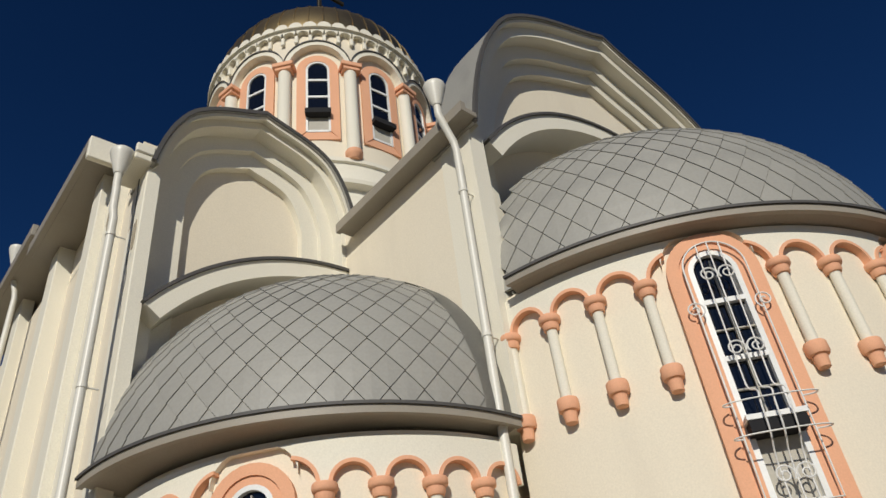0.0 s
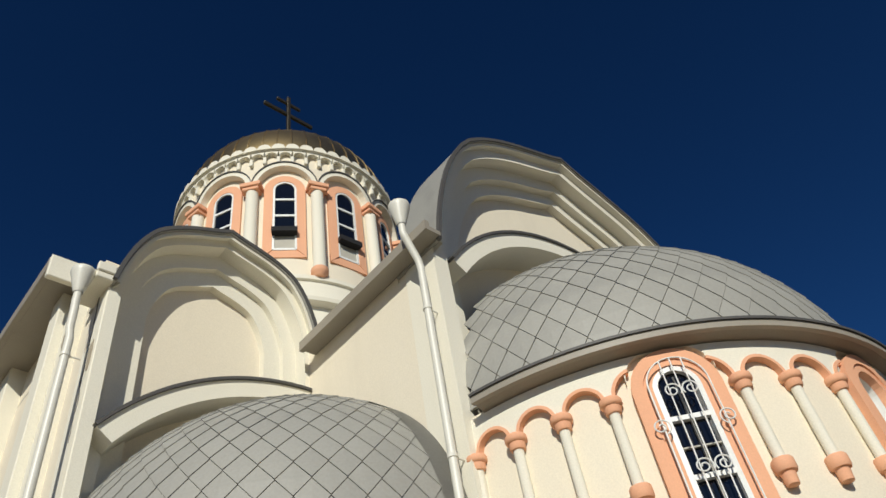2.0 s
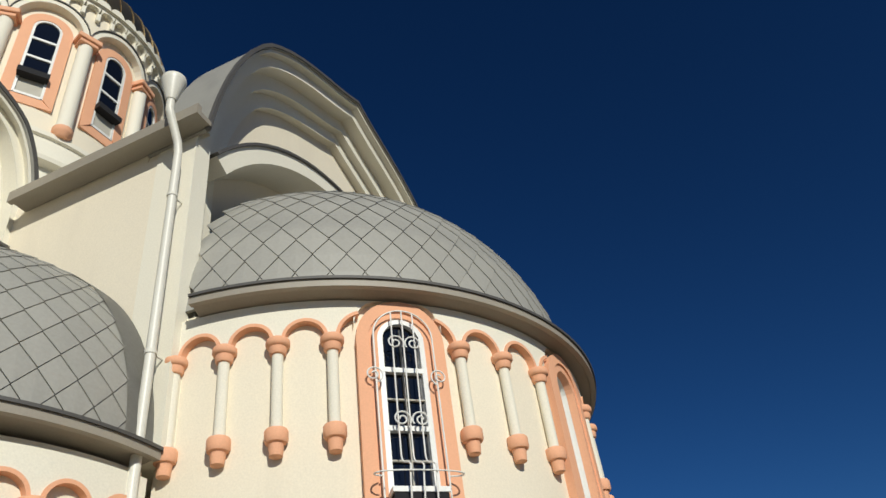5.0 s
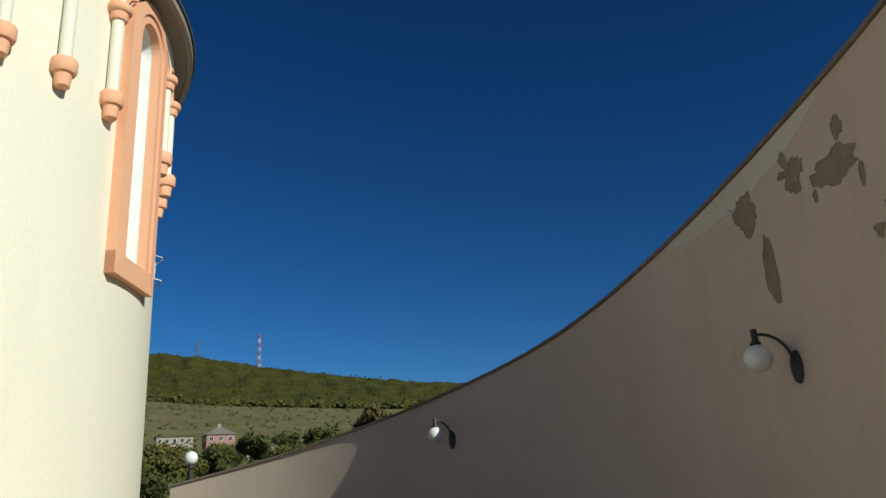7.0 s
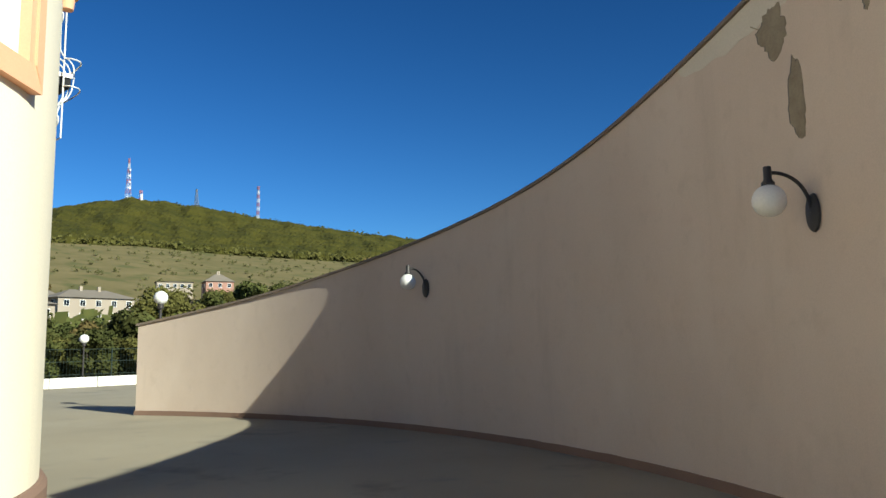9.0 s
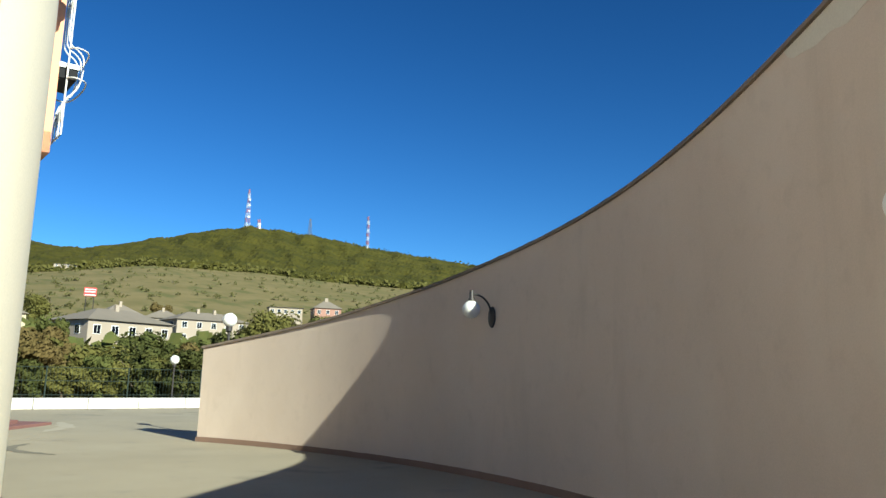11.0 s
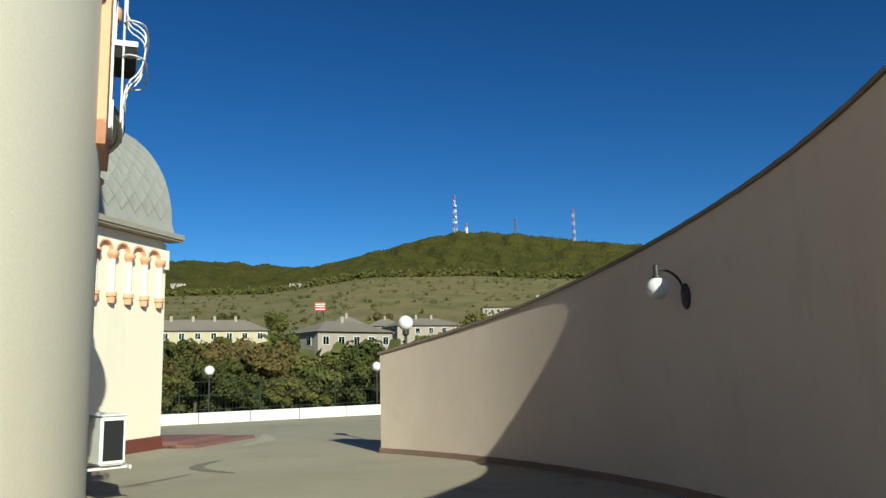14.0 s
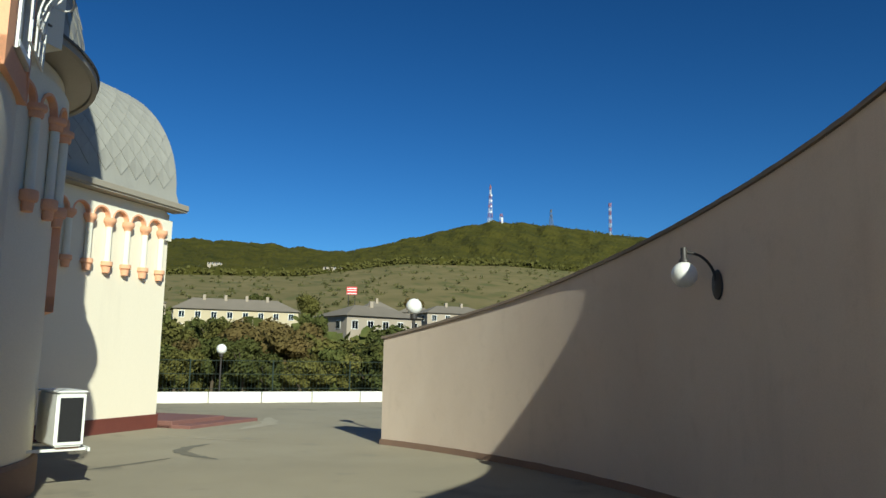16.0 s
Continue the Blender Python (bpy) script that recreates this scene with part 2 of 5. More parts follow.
# ---- the church's own frame: x along its east front, y inwards ----
E1, E2, CORNER = Vector((0.739, -0.673, 0)), Vector((0.673, 0.739, 0)), Vector((-0.03, 5.62, 0))
CHURCH = Matrix(((E2.x, -E1.x, 0, CORNER.x), (E2.y, -E1.y, 0, CORNER.y), (0, 0, 1, 0), (0, 0, 0, 1)))

# ---- ground ----
def hill(az):
    """Height angle of the skyline by bearing (degrees from +y towards +x)."""
    knots = ((-180, 1.0), (-60, 2.0), (-20, 4.0), (7, 6.3), (12, 6.25), (17, 5.85), (19, 6.0), (23, 7.0), (27, 7.95), (29.4, 8.4), (34, 8.0), (38.4, 7.3), (44, 6.5), (49.4, 5.85), (60, 5.0), (90, 3.0), (180, 1.0))
    return float(np.interp(az + 2.25, [k[0] for k in knots], [k[1] for k in knots])) + 1.95


def meadow_top(az):
    return 2.45 + float(np.interp(az + 2.25, (-180, -20, 7, 15, 22.7, 30.4, 36, 50, 180), (0.4, 2.3, 3.5, 3.7, 4.85, 4.8, 4.35, 3.6, 0.4)))


def terrain(r, az):
    """Height of the land at a distance and bearing from the churchyard."""
    if r < 33.5:
        return 0.0
    top, mid = 900 * math.tan(radians(hill(az))), 560 * math.tan(radians(meadow_top(az)))
    rs = (33.5, 40, 60, 130, 190, 260, 560, 640, 900, 1300, 4000)
    zs = (0, -0.8, -1.5, 2.4, 7.0, 14.2, mid, mid + 14, top, top * 0.8, -40)
    return float(np.interp(r, rs, zs))


def land(bm, radii, azs, lift=None):
    rows = []
    for r in radii:
        row = []
        for az in azs:
            a = radians(az)
            x, y = r * math.sin(a), r * math.cos(a)
            z = terrain(r, az) + (lift(r, x, y) if lift else 0)
            row.append(bm.verts.new((x, y, z)))
        rows.append(row)
    for lo, hi in zip(rows, rows[1:]):
        for i in range(len(azs) - 1):
            bm.faces.new((lo[i], lo[i + 1], hi[i + 1], hi[i]))


def ground_material():
    m = material("grass_and_scrub", (0.192, 0.156, 0.074), (0.136, 0.118, 0.050), 0.95, scale=0.05, fine=0.6, bump=0.0, mix=1.0, spec=0.1)
    nt = m.node_tree
    n, l = nt.nodes, nt.links
    b = n["Principled BSDF"]
    spots = n.new("ShaderNodeTexNoise")
    spots.inputs["Scale"].default_value, spots.inputs["Detail"].default_value = 0.11, 8
    tc = n.new("ShaderNodeTexCoord")
    mp = n.new("ShaderNodeMapping")
    mp.inputs["Scale"].default_value = (1, 0.45, 1)
    l.new(tc.outputs["Object"], mp.inputs[0])
    l.new(mp.outputs[0], spots.inputs[0])
    r = n.new("ShaderNodeMapRange")
    r.inputs[1].default_value, r.inputs[2].default_value = 0.50, 0.64
    l.new(spots.outputs[0], r.inputs[0])
    mx = n.new("ShaderNodeMix")
    mx.data_type = "RGBA"
    mx.inputs[7].default_value = (0.115, 0.112, 0.045, 1)
    src = b.inputs["Base Color"].links[0].from_socket
    l.new(r.outputs[0], mx.inputs[0]), l.new(src, mx.inputs[6])
    l.new(mx.outputs[2], b.inputs["Base Color"])
    return m


def asphalt_material():
    m = material("worn_asphalt", (0.32, 0.275, 0.195), (0.255, 0.225, 0.165), 0.92, scale=0.35, fine=150, bump=0.25, mix=1.0)
    nt = m.node_tree
    n, l = nt.nodes, nt.links
    b = n["Principled BSDF"]
    v = n.new("ShaderNodeTexNoise")
    v.inputs["Scale"].default_value, v.inputs["Detail"].default_value = 1.3, 8
    tc = n.new("ShaderNodeTexCoord")
    l.new(tc.outputs["Object"], v.inputs[0])
    r = n.new("ShaderNodeMapRange")
    r.inputs[1].default_value, r.inputs[2].default_value, r.inputs[4].default_value = 0.62, 0.72, 0.5
    l.new(v.outputs[0], r.inputs[0])
    mx = n.new("ShaderNodeMix")
    mx.data_type = "RGBA"
    mx.inputs[7].default_value = (0.20, 0.19, 0.16, 1)
    src = b.inputs["Base Color"].links[0].from_socket
    l.new(r.outputs[0], mx.inputs[0]), l.new(src, mx.inputs[6])
    l.new(mx.outputs[2], b.inputs["Base Color"])
    weather(m, (0.12, 0.11, 0.09), 0.55, 1.0, 0.60, 0.68, 0.55)
    weather(m, (0.37, 0.325, 0.24), 0.22, 1.0, 0.50, 0.70, 0.6)
    return m


bm = bmesh.new()
azs = [-180 + 4 * i for i in range(46)] + [5 + 0.75 * i for i in range(72)] + [60 + 4 * i for i in range(31)]
land(bm, [33.4, 34, 35, 37, 40, 44, 50, 60, 75, 90, 110, 130, 150, 170, 190, 215, 240, 260, 300, 350, 400, 450, 500, 530, 560, 580, 640, 700, 800, 860, 900, 960, 1100, 1300, 2000, 4000], azs)
tagged(part("ground", bm, ground_material(), smooth=True), "grassy hillside with scattered dark shrubs", "ground", kind="structure")

# the asphalt yard in front of the kerb
bm = bmesh.new()
lathe(bm, [(0.01, 0.0), (6, 0.0), (12, 0.0), (18, 0.0), (26, 0.0), (33.45, 0.0)], 72)
bmesh.ops.holes_fill(bm, edges=[e for e in bm.edges if e.is_boundary and e.verts[0].co.xy.length < 1], sides=0)
tagged(part("pavement", bm, asphalt_material()), "worn grey-brown asphalt yard with faint stains", "pavement", kind="structure")

# wooded upper slope: uneven canopy over the land
def canopy(r, x, y):
    s = 0.45 * noise.noise((x * 0.07, y * 0.07, 3.0)) + 0.6 * noise.noise((x * 0.19, y * 0.19, 9.0)) + 0.9 * noise.noise((x * 0.43, y * 0.43, 5.0))
    return 4.0 + 1.7 * s


FOREST = material("forest_canopy", (0.066, 0.060, 0.011), (0.030, 0.033, 0.008), 0.95, scale=0.045, fine=0.22, bump=0.9, mix=1.0, detail=8, spec=0.1)
bm = bmesh.new()
land(bm, [548 + 7 * noise.noise((1, 2, 3))] + [565 + 5.5 * i for i in range(68)], [3 + 0.16 * i for i in range(350)], canopy)
for v in bm.verts:
    r = v.co.xy.length
    if r < 556:
        v.co.z -= 7
    else:
        az = math.degrees(math.atan2(v.co.x, v.co.y))
        v.co.xy *= 1 + 0.02 * noise.noise((az * 0.9, r * 0.01, 0))
tagged(part("forest", bm, FOREST), "dense green woodland covering the upper hillside", "forest", kind="stuff")


# ---- curved retaining wall ----
WC, WR = Vector((-1.58, 9.772)), 11.527
TOP = ((-62, 4.36), (-55, 4.32), (-50, 4.26), (-42.8, 4.12), (-38, 3.97), (-34, 3.81), (-30, 3.64), (-28, 3.54), (-26, 3.44), (-24, 3.35), (-22, 3.26), (-20, 3.18), (-18, 3.10), (-16, 3.03), (-13, 2.93), (-10, 2.84), (-7, 2.74), (-4, 2.64), (-1, 2.54), (2, 2.44), (5, 2.34), (8, 2.23), (12, 2.09), (16, 1.97), (20, 1.84), (24.6, 1.69), (30, 1.5))


def wall_top(a):
    xs, ys = [t[0] for t in TOP], [t[1] for t in TOP]
    return sum(float(np.interp(a + d, xs, ys)) for d in (-3, -1.5, 0, 1.5, 3)) / 5


def on_wall(a, z, out=0.0):
    return Vector((WC.x + (WR - out) * math.cos(radians(a)), WC.y + (WR - out) * math.sin(radians(a)), z))


def wall_strip(bm, a0, a1, n, low, high, inner, outer):
    """A curved block between two height laws; inner and outer are offsets towards the yard."""
    rows = []
    for i in range(n + 1):
        a = a0 + (a1 - a0) * i / n
        rows.append([bm.verts.new(on_wall(a, low(a), inner)), bm.verts.new(on_wall(a, high(a), inner)), bm.verts.new(on_wall(a, high(a), outer)), bm.verts.new(on_wall(a, low(a), outer))])
    for p, q in zip(rows, rows[1:]):
        for k in range(4):
            bm.faces.new((p[k], q[k], q[(k + 1) % 4], p[(k + 1) % 4]))
    bm.faces.new(rows[0][::-1]), bm.faces.new(rows[-1])


bm = bmesh.new()
wall_strip(bm, -58, 24.6, 130, lambda a: -0.1, lambda a: wall_top(a) - 0.05, 0.0, -0.34)
retaining = tagged(part("wall_retaining", bm, WALLCREAM, smooth=True), "curved beige stucco retaining wall with sloping top", "wall", kind="structure")
bm = bmesh.new()
wall_strip(bm, -58, 24.75, 130, lambda a: wall_top(a) - 0.05, lambda a: wall_top(a) - 0.012 + 0.006 * noise.noise((a, 0, 0)), 0.03, -0.37)
part("coping", bm, COPING, retaining, "thin dark weathered coping")
bm = bmesh.new()
wall_strip(bm, -58, 24.7, 130, lambda a: -0.05, lambda a: 0.085 + 0.01 * noise.noise((a * 0.7, 4, 0)), 0.022, 0.002)
part("baseboard", bm, BASEBROWN, retaining, "brown painted base strip")


def blob(name, centre, size, mat, seed, lift, jag=0.35, n=44, label="", taper=0.0):
    """A ragged flat patch lying on the wall; centre is angle and height, size is half-widths in metres."""
    rim = []
    for i in range(n):
        t = 2 * math.pi * i / n
        k = 1 + jag * noise.noise((math.cos(t) * 1.6 + seed, math.sin(t) * 1.6, seed)) + 0.5 * jag * noise.noise((math.cos(t) * 6 + seed, math.sin(t) * 6, 1))
        k += 0.35 * jag * noise.noise((math.cos(t) * 14 + seed, math.sin(t) * 14, 2))
        rim.append((size[0] * k * math.cos(t) * (1 - taper * math.sin(t)), size[1] * k * math.sin(t)))
    bm = bmesh.new()
    vs = [bm.verts.new(on_wall(centre[0] - math.degrees(u / WR), centre[1] + w, lift)) for u, w in rim]
    back = [bm.verts.new(on_wall(centre[0] - math.degrees(u / WR), centre[1] + w, -0.01)) for u, w in rim]
    mid = bm.verts.new(on_wall(*centre, lift))
    for i in range(n):
        j = (i + 1) % n
        bm.faces.new((vs[i], vs[j], mid))
        bm.faces.new((vs[i], back[i], back[j], vs[j]))
    return part(name, bm, mat, retaining, label)


PATCHES = [((-38.9, 2.95), (0.085, 0.29), 0.3, 0.4), ((-37.8, 3.50), (0.15, 0.17), 0.5, 0.0), ((-41.3, 3.63), (0.15, 0.15), 0.9, 0.0), ((-43.9, 3.43), (0.27, 0.13), 0.55, 0.0), ((-44.6, 3.68), (0.06, 0.08), 0.5, 0.0), ((-45.4, 3.24), (0.03, 0.09), 0.6, 0.0), ((-45.6, 2.80), (0.05, 0.05), 0.8, 0.0), ((-42.6, 3.30), (0.022, 0.05), 0.6, 0.0), ((-46.3, 2.95), (0.02, 0.04), 0.6, 0.0)]
for k, (c, half, w, taper) in enumerate(PATCHES):
    blob("bare_patch", c, half, PATCH, 3.1 + k * 1.7, 0.004, w, label="patch of fallen stucco baring cement", taper=taper)
    # dark copy shifted 13 mm aside paints the shade along the broken stucco lip
    edge = (c[0] + math.degrees(0.013 / WR), c[1] + 0.006)
    blob("broken_edge", edge, half, DARKEDGE, 3.1 + k * 1.7, 0.002, w, label="dark rim painting the shade at the broken stucco edge", taper=taper)
bm = bmesh.new()
wall_strip(bm, -44, -31.5, 40, lambda a: wall_top(a) - 0.05 - 0.26 * max(0.0, math.sin(math.pi * (a + 44) / 12.5)) ** 0.5 - 0.05 * noise.noise((a * 1.1, 2, 0)), lambda a: wall_top(a) - 0.052, 0.003, -0.01)
part("repair_patch", bm, REPAIR, retaining, "pale repaired plaster under the coping")
bm = bmesh.new()
pts = [on_wall(-36.8 + 0.22 * k, 3.62 + 0.05 * noise.noise((k, 1, 0)) + 0.03 * k, 0.0) for k in range(-6, 2)]
tube(bm, pts, 0.006, 4)
part("crack", bm, PATCH, retaining, "thin crack in the stucco")


# ---- wall lamps ----
def wall_lamp(a, z):
    p = on_wall(a, z, 0.0)
    m = Matrix.Translation(p) @ Matrix.Rotation(radians(a) - math.pi / 2, 4, "Z")
    lamp = thing("wall_lamp", "black iron wall lamp with white opal globe", "wall lamp", m, "lamps on the retaining wall")
    # local: -y points out from the wall into the yard, x along the wall
    bm = bmesh.new()
    rings = lathe(bm, [(0.001, 0.0), (0.075, 0.0), (0.085, 0.008), (0.08, 0.022), (0.03, 0.034), (0.001, 0.036)], 24)
    for v in bm.verts:
        v.co = (v.co.x * 0.85, -v.co.z, v.co.y * 1.6)
    part("back_plate", bm, BLACKIRON, lamp, smooth=True)
    bm = bmesh.new()
    arm = []
    for i in range(15):
        t = i / 14 * math.pi / 2
        arm.append((0.0, -0.03 - 0.26 * (1 - math.cos(t)) , 0.03 + 0.24 * math.sin(t)))
    arm.append((0.0, -0.32, 0.272))
    tube(bm, arm, 0.013, 8)
    part("arm", bm, BLACKIRON, lamp, smooth=True)
    bm = bmesh.new()
    lathe(bm, [(0.001, 0.312), (0.024, 0.312), (0.027, 0.30), (0.027, 0.22), (0.044, 0.20), (0.044, 0.185), (0.001, 0.185)], 18, cx=0, cy=-0.34)
    part("socket", bm, BLACKIRON, lamp, smooth=True)
    bm = bmesh.new()
    bmesh.ops.create_uvsphere(bm, u_segments=32, v_segments=20, radius=0.112, matrix=Matrix.Translation((0, -0.34, 0.075)))
    part("globe", bm, GLOBE, lamp, "white opal globe", smooth=True)


wall_lamp(-39.35, 2.08)
wall_lamp(-7.7, 2.01)

# ---- church ----
church = thing("church", "cream stucco domed church with peach trim and grey tiled roofs", "church", Matrix.Translation((0, 0, -0.16)) @ CHURCH)


KEEL_U = (0.0, 0.08, 0.17, 0.27, 0.36, 0.45, 0.54, 0.62, 0.70, 0.76, 0.81, 0.86, 0.90, 0.94, 0.975, 1.0)
KEEL_Z = (0.0, -0.036, -0.070, -0.104, -0.136, -0.173, -0.217, -0.265, -0.327, -0.40, -0.48, -0.575, -0.67, -0.79, -0.93, -1.06)


def keel(xc, a, top, n=20):
    """A keel-shaped gable line from the left spring over a sharp peak to the right one, as (x, z)."""
    us = [math.sin(math.pi / 2 * k / n) for k in range(n + 1)]
    half = [(u * a, top + a * float(np.interp(u, KEEL_U, KEEL_Z))) for u in us]
    both = [(-x, z) for x, z in half[:0:-1]] + half
    return [(xc + x, z + 0.065 * x) for x, z in both]


def legs(line, z0):
    return [(line[0][0], z0)] + line + [(line[-1][0], z0)]


def rails(bm, lines):
    """A solid between rails, each a list of points, joined one to the next and the last to the first."""
    rows = [[bm.verts.new(p) for p in line] for line in lines]
    for k, row in enumerate(rows):
        nxt = rows[(k + 1) % len(rows)]
        for i in range(len(row) - 1):
            bm.faces.new((row[i], row[i + 1], nxt[i + 1], nxt[i]))
    bm.faces.new([r[0] for r in rows]), bm.faces.new([r[-1] for r in rows[::-1]])


def gabled_bay(xc, rings, rim, z0, y, back, ledge):
    """A bay with a keel gable: body, coved archivolts, hood over the half-dome and roof. rings: (half-width, peak, depth) from the outside inwards."""
    def line(a, top, depth):
        return [(x, depth, z) for x, z in legs(keel(xc, a, top), z0)]
    a, top = rings[0][0], rings[0][1]
    deep = y + rings[-1][2]
    bm = bmesh.new()
    sheet(bm, legs(keel(xc, a - 0.01, top - 0.01), -0.3), deep, deep + 0.15)
    spring, ridge = top - a * 1.06, top - 0.55
    sheet(bm, [(xc - a + 0.01, -0.3), (xc - a + 0.01, spring + 0.05), (xc, ridge), (xc + a - 0.01, spring + 0.05), (xc + a - 0.01, -0.3)], deep + 0.15, back)
    part("wall", bm, CREAM, church, "cream stucco wall under a keel gable")
    for k in range(0, len(rings) - 2, 2):
        out, face, cove = rings[k], rings[k + 1], rings[k + 2]
        bm = bmesh.new()
        rails(bm, [line(out[0], out[1], deep + 0.02), line(out[0], out[1], y + out[2]), line(face[0], face[1], y + face[2]), line(cove[0], cove[1], y + cove[2]), line(cove[0], cove[1], deep + 0.02)])
        part("archivolt", bm, PALE, church, "pale coved moulding framing the gable", smooth=True)
    # hood over the half-dome
    hx, hz, hr, reach, lo, hi = ledge
    arc = [radians(lo + (hi - lo) * i / 30) for i in range(31)]
    bm = bmesh.new()
    ribbon(bm, [(hx + hr * math.cos(t), hz + hr * math.sin(t)) for t in arc], [(hx + (hr - 0.2) * math.cos(t), hz + (hr - 0.2) * math.sin(t)) for t in arc], y - reach, deep)
    part("hood", bm, PALE, church, "pale arched hood over the half-dome")
    bm = bmesh.new()
    ribbon(bm, [(hx + (hr + 0.035) * math.cos(t), hz + (hr + 0.035) * math.sin(t)) for t in arc], [(hx + (hr + 0.003) * math.cos(t), hz + (hr + 0.003) * math.sin(t)) for t in arc], y - reach - 0.03, deep)
    part("hood_flashing", bm, DARKEDGE, church, "dark metal flashing")
    # roof sheet with overhang, its folded edge and soffit
    ra, rt, ry = rim
    def row(da, dt, depth):
        return [(x, depth, z) for x, z in keel(xc, ra + da, rt + dt)]
    bm = bmesh.new()
    rails(bm, [row(0, 0, y - ry), row(-0.04, -0.05, y - ry), row(-0.04, -0.05, deep + 0.15), row(0, 0, deep + 0.15)])
    part("gable_roof", bm, TILE, church, "grey metal gable roof", smooth=True)
    bm = bmesh.new()
    rails(bm, [row(-0.045, -0.055, y - ry + 0.03), row(-0.08, -0.10, y - ry + 0.03), row(a - 0.02 - ra, top - 0.02 - rt, y - 0.003), row(-0.045, -0.055, y + 0.1)])
    part("soffit", bm, PALE, church, "pale stucco soffit", smooth=True)
    bm = bmesh.new()
    ribbon(bm, [(xc - a + 0.02, spring + 0.12), (xc, ridge + 0.16), (xc + a - 0.02, spring + 0.12)], [(xc - a + 0.02, spring + 0.06), (xc, ridge + 0.10), (xc + a - 0.02, spring + 0.06)], deep + 0.12, back)
    part("sloping_roof", bm, TILE, church, "grey sloping roof behind the gable")
    bm = bmesh.new()
    rails(bm, [row(0.012, 0.015, y - ry - 0.015), row(-0.03, -0.04, y - ry - 0.015), row(-0.03, -0.04, y - ry + 0.03), row(0.012, 0.015, y - ry + 0.03)])
    part("roof_edge", bm, DARKEDGE, church, "dark folded roof edge")


MAIN_RINGS = [(3.26, 11.06, 0.0), (3.06, 10.89, 0.0), (3.06, 10.89, 0.20), (2.84, 10.66, 0.20), (2.84, 10.66, 0.32), (2.60, 10.46, 0.32), (2.60, 10.46, 0.44)]
SIDE_RINGS = [(1.25, 8.97, 0.0), (1.12, 8.84, 0.0), (1.12, 8.84, 0.20), (0.95, 8.63, 0.20), (0.95, 8.63, 0.28), (0.73, 8.40, 0.28), (0.73, 8.40, 0.38)]
gabled_bay(3.26, MAIN_RINGS, (3.27, 11.16, 0.13), 4.2, 0.0, 5.2, (3.0, 5.55, 3.3, 0.03, 27, 146))
gabled_bay(-1.17, SIDE_RINGS, (1.26, 9.02, 0.13), 4.0, 2.34, 6.0, (0.0, 4.17, 2.88, 0.04, 90, 142.3))
gabled_bay(7.4, SIDE_RINGS, (1.26, 9.02, 0.13), 4.0, 2.34, 6.0, (6.2, 4.17, 2.88, 0.04, 37.7, 90))

# eave along the flat side wall between the two gables
bm = bmesh.new()
box(bm, -0.20, 0.0, -0.16, 2.18, 7.50, 7.56)
part("eave_soffit", bm, FASCIA, church, "grey boxed eave")
bm = bmesh.new()
box(bm, -0.23, -0.17, -0.18, 2.18, 7.47, 7.60)
part("gutter", bm, FASCIA, church, "grey metal gutter", smooth=False)

# long side wall with pilasters, its eaves and returns
bm = bmesh.new()
box(bm, -2.4, 3.0, 2.78, 16.0, -0.3, 8.35)
part("side_wall", bm, CREAM, church, "cream stucco side wall")
for y0, y1, out, top in ((2.345, 2.62, 0.03, 7.9), (3.05, 3.45, 0.10, 8.35), (3.45, 3.75, 0.20, 8.4), (5.1, 5.45, 0.20, 8.7), (5.45, 5.8, 0.10, 8.7), (7.3, 7.7, 0.15, 8.9), (9.6, 10.0, 0.15, 8.9)):
    bm = bmesh.new()
    box(bm, -2.4 - out, -2.38, y0, y1, -0.3, top, 0.01)
    part("pilaster", bm, PALE, church, "pale stucco pilaster")
for y0, y1, z in ((3.12, 5.5, 8.27), (5.62, 9.2, 8.72)):
    bm = bmesh.new()
    box(bm, -2.86, -2.2, y0, y1, z, z + 0.12, 0.015)
    part("side_eave", bm, FASCIA, church, "grey sheet-metal eave")
    bm = bmesh.new()
    box(bm, -2.9, -2.82, y0, y1, z - 0.02, z + 0.17, 0.01)
    part("side_gutter", bm, FASCIA, church, "grey metal gutter")
    bm = bmesh.new()
    box(bm, -2.30, 2.0, y0, y1 + 0.2, 7.2, z + 0.004)
    part("upper_wall", bm, CREAM, church)
bm = bmesh.new()
box(bm, 0.3, 5.78, 5.2, 12.5, -0.3, 9.6)
part("nave_wall", bm, CREAM, church)
bm = bmesh.new()
box(bm, 3.0, 8.48, 2.78, 16.0, -0.3, 8.35)
part("side_wall", bm, CREAM, church)

# boxed returns where the side eave and the gable roof end
bm = bmesh.new()
box(bm, -2.90, -2.40, 3.05, 3.13, 8.10, 8.42, 0.01)
part("eave_return", bm, PALE, church, "pale boxed end of the side eave")
bm = bmesh.new()
box(bm, -2.60, -2.41, 2.26, 2.78, 7.60, 7.68, 0.01)
box(bm, -2.60, -2.41, 2.24, 2.30, 7.68, 7.80, 0.01)
part("eave_return", bm, PALE, church, "pale boxed foot of the gable roof")

# crack and flaking stucco beside the downpipe
bm = bmesh.new()
pts = [(-2.433, 2.59 - 0.006 * k + 0.05 * noise.noise((k * 0.45, 0, 1)), 7.72 - 0.1 * k) for k in range(20)]
tube(bm, pts, [0.008 - 0.0003 * k for k in range(20)], 5)
part("crack", bm, DARKEDGE, church, "dark crack in the stucco")


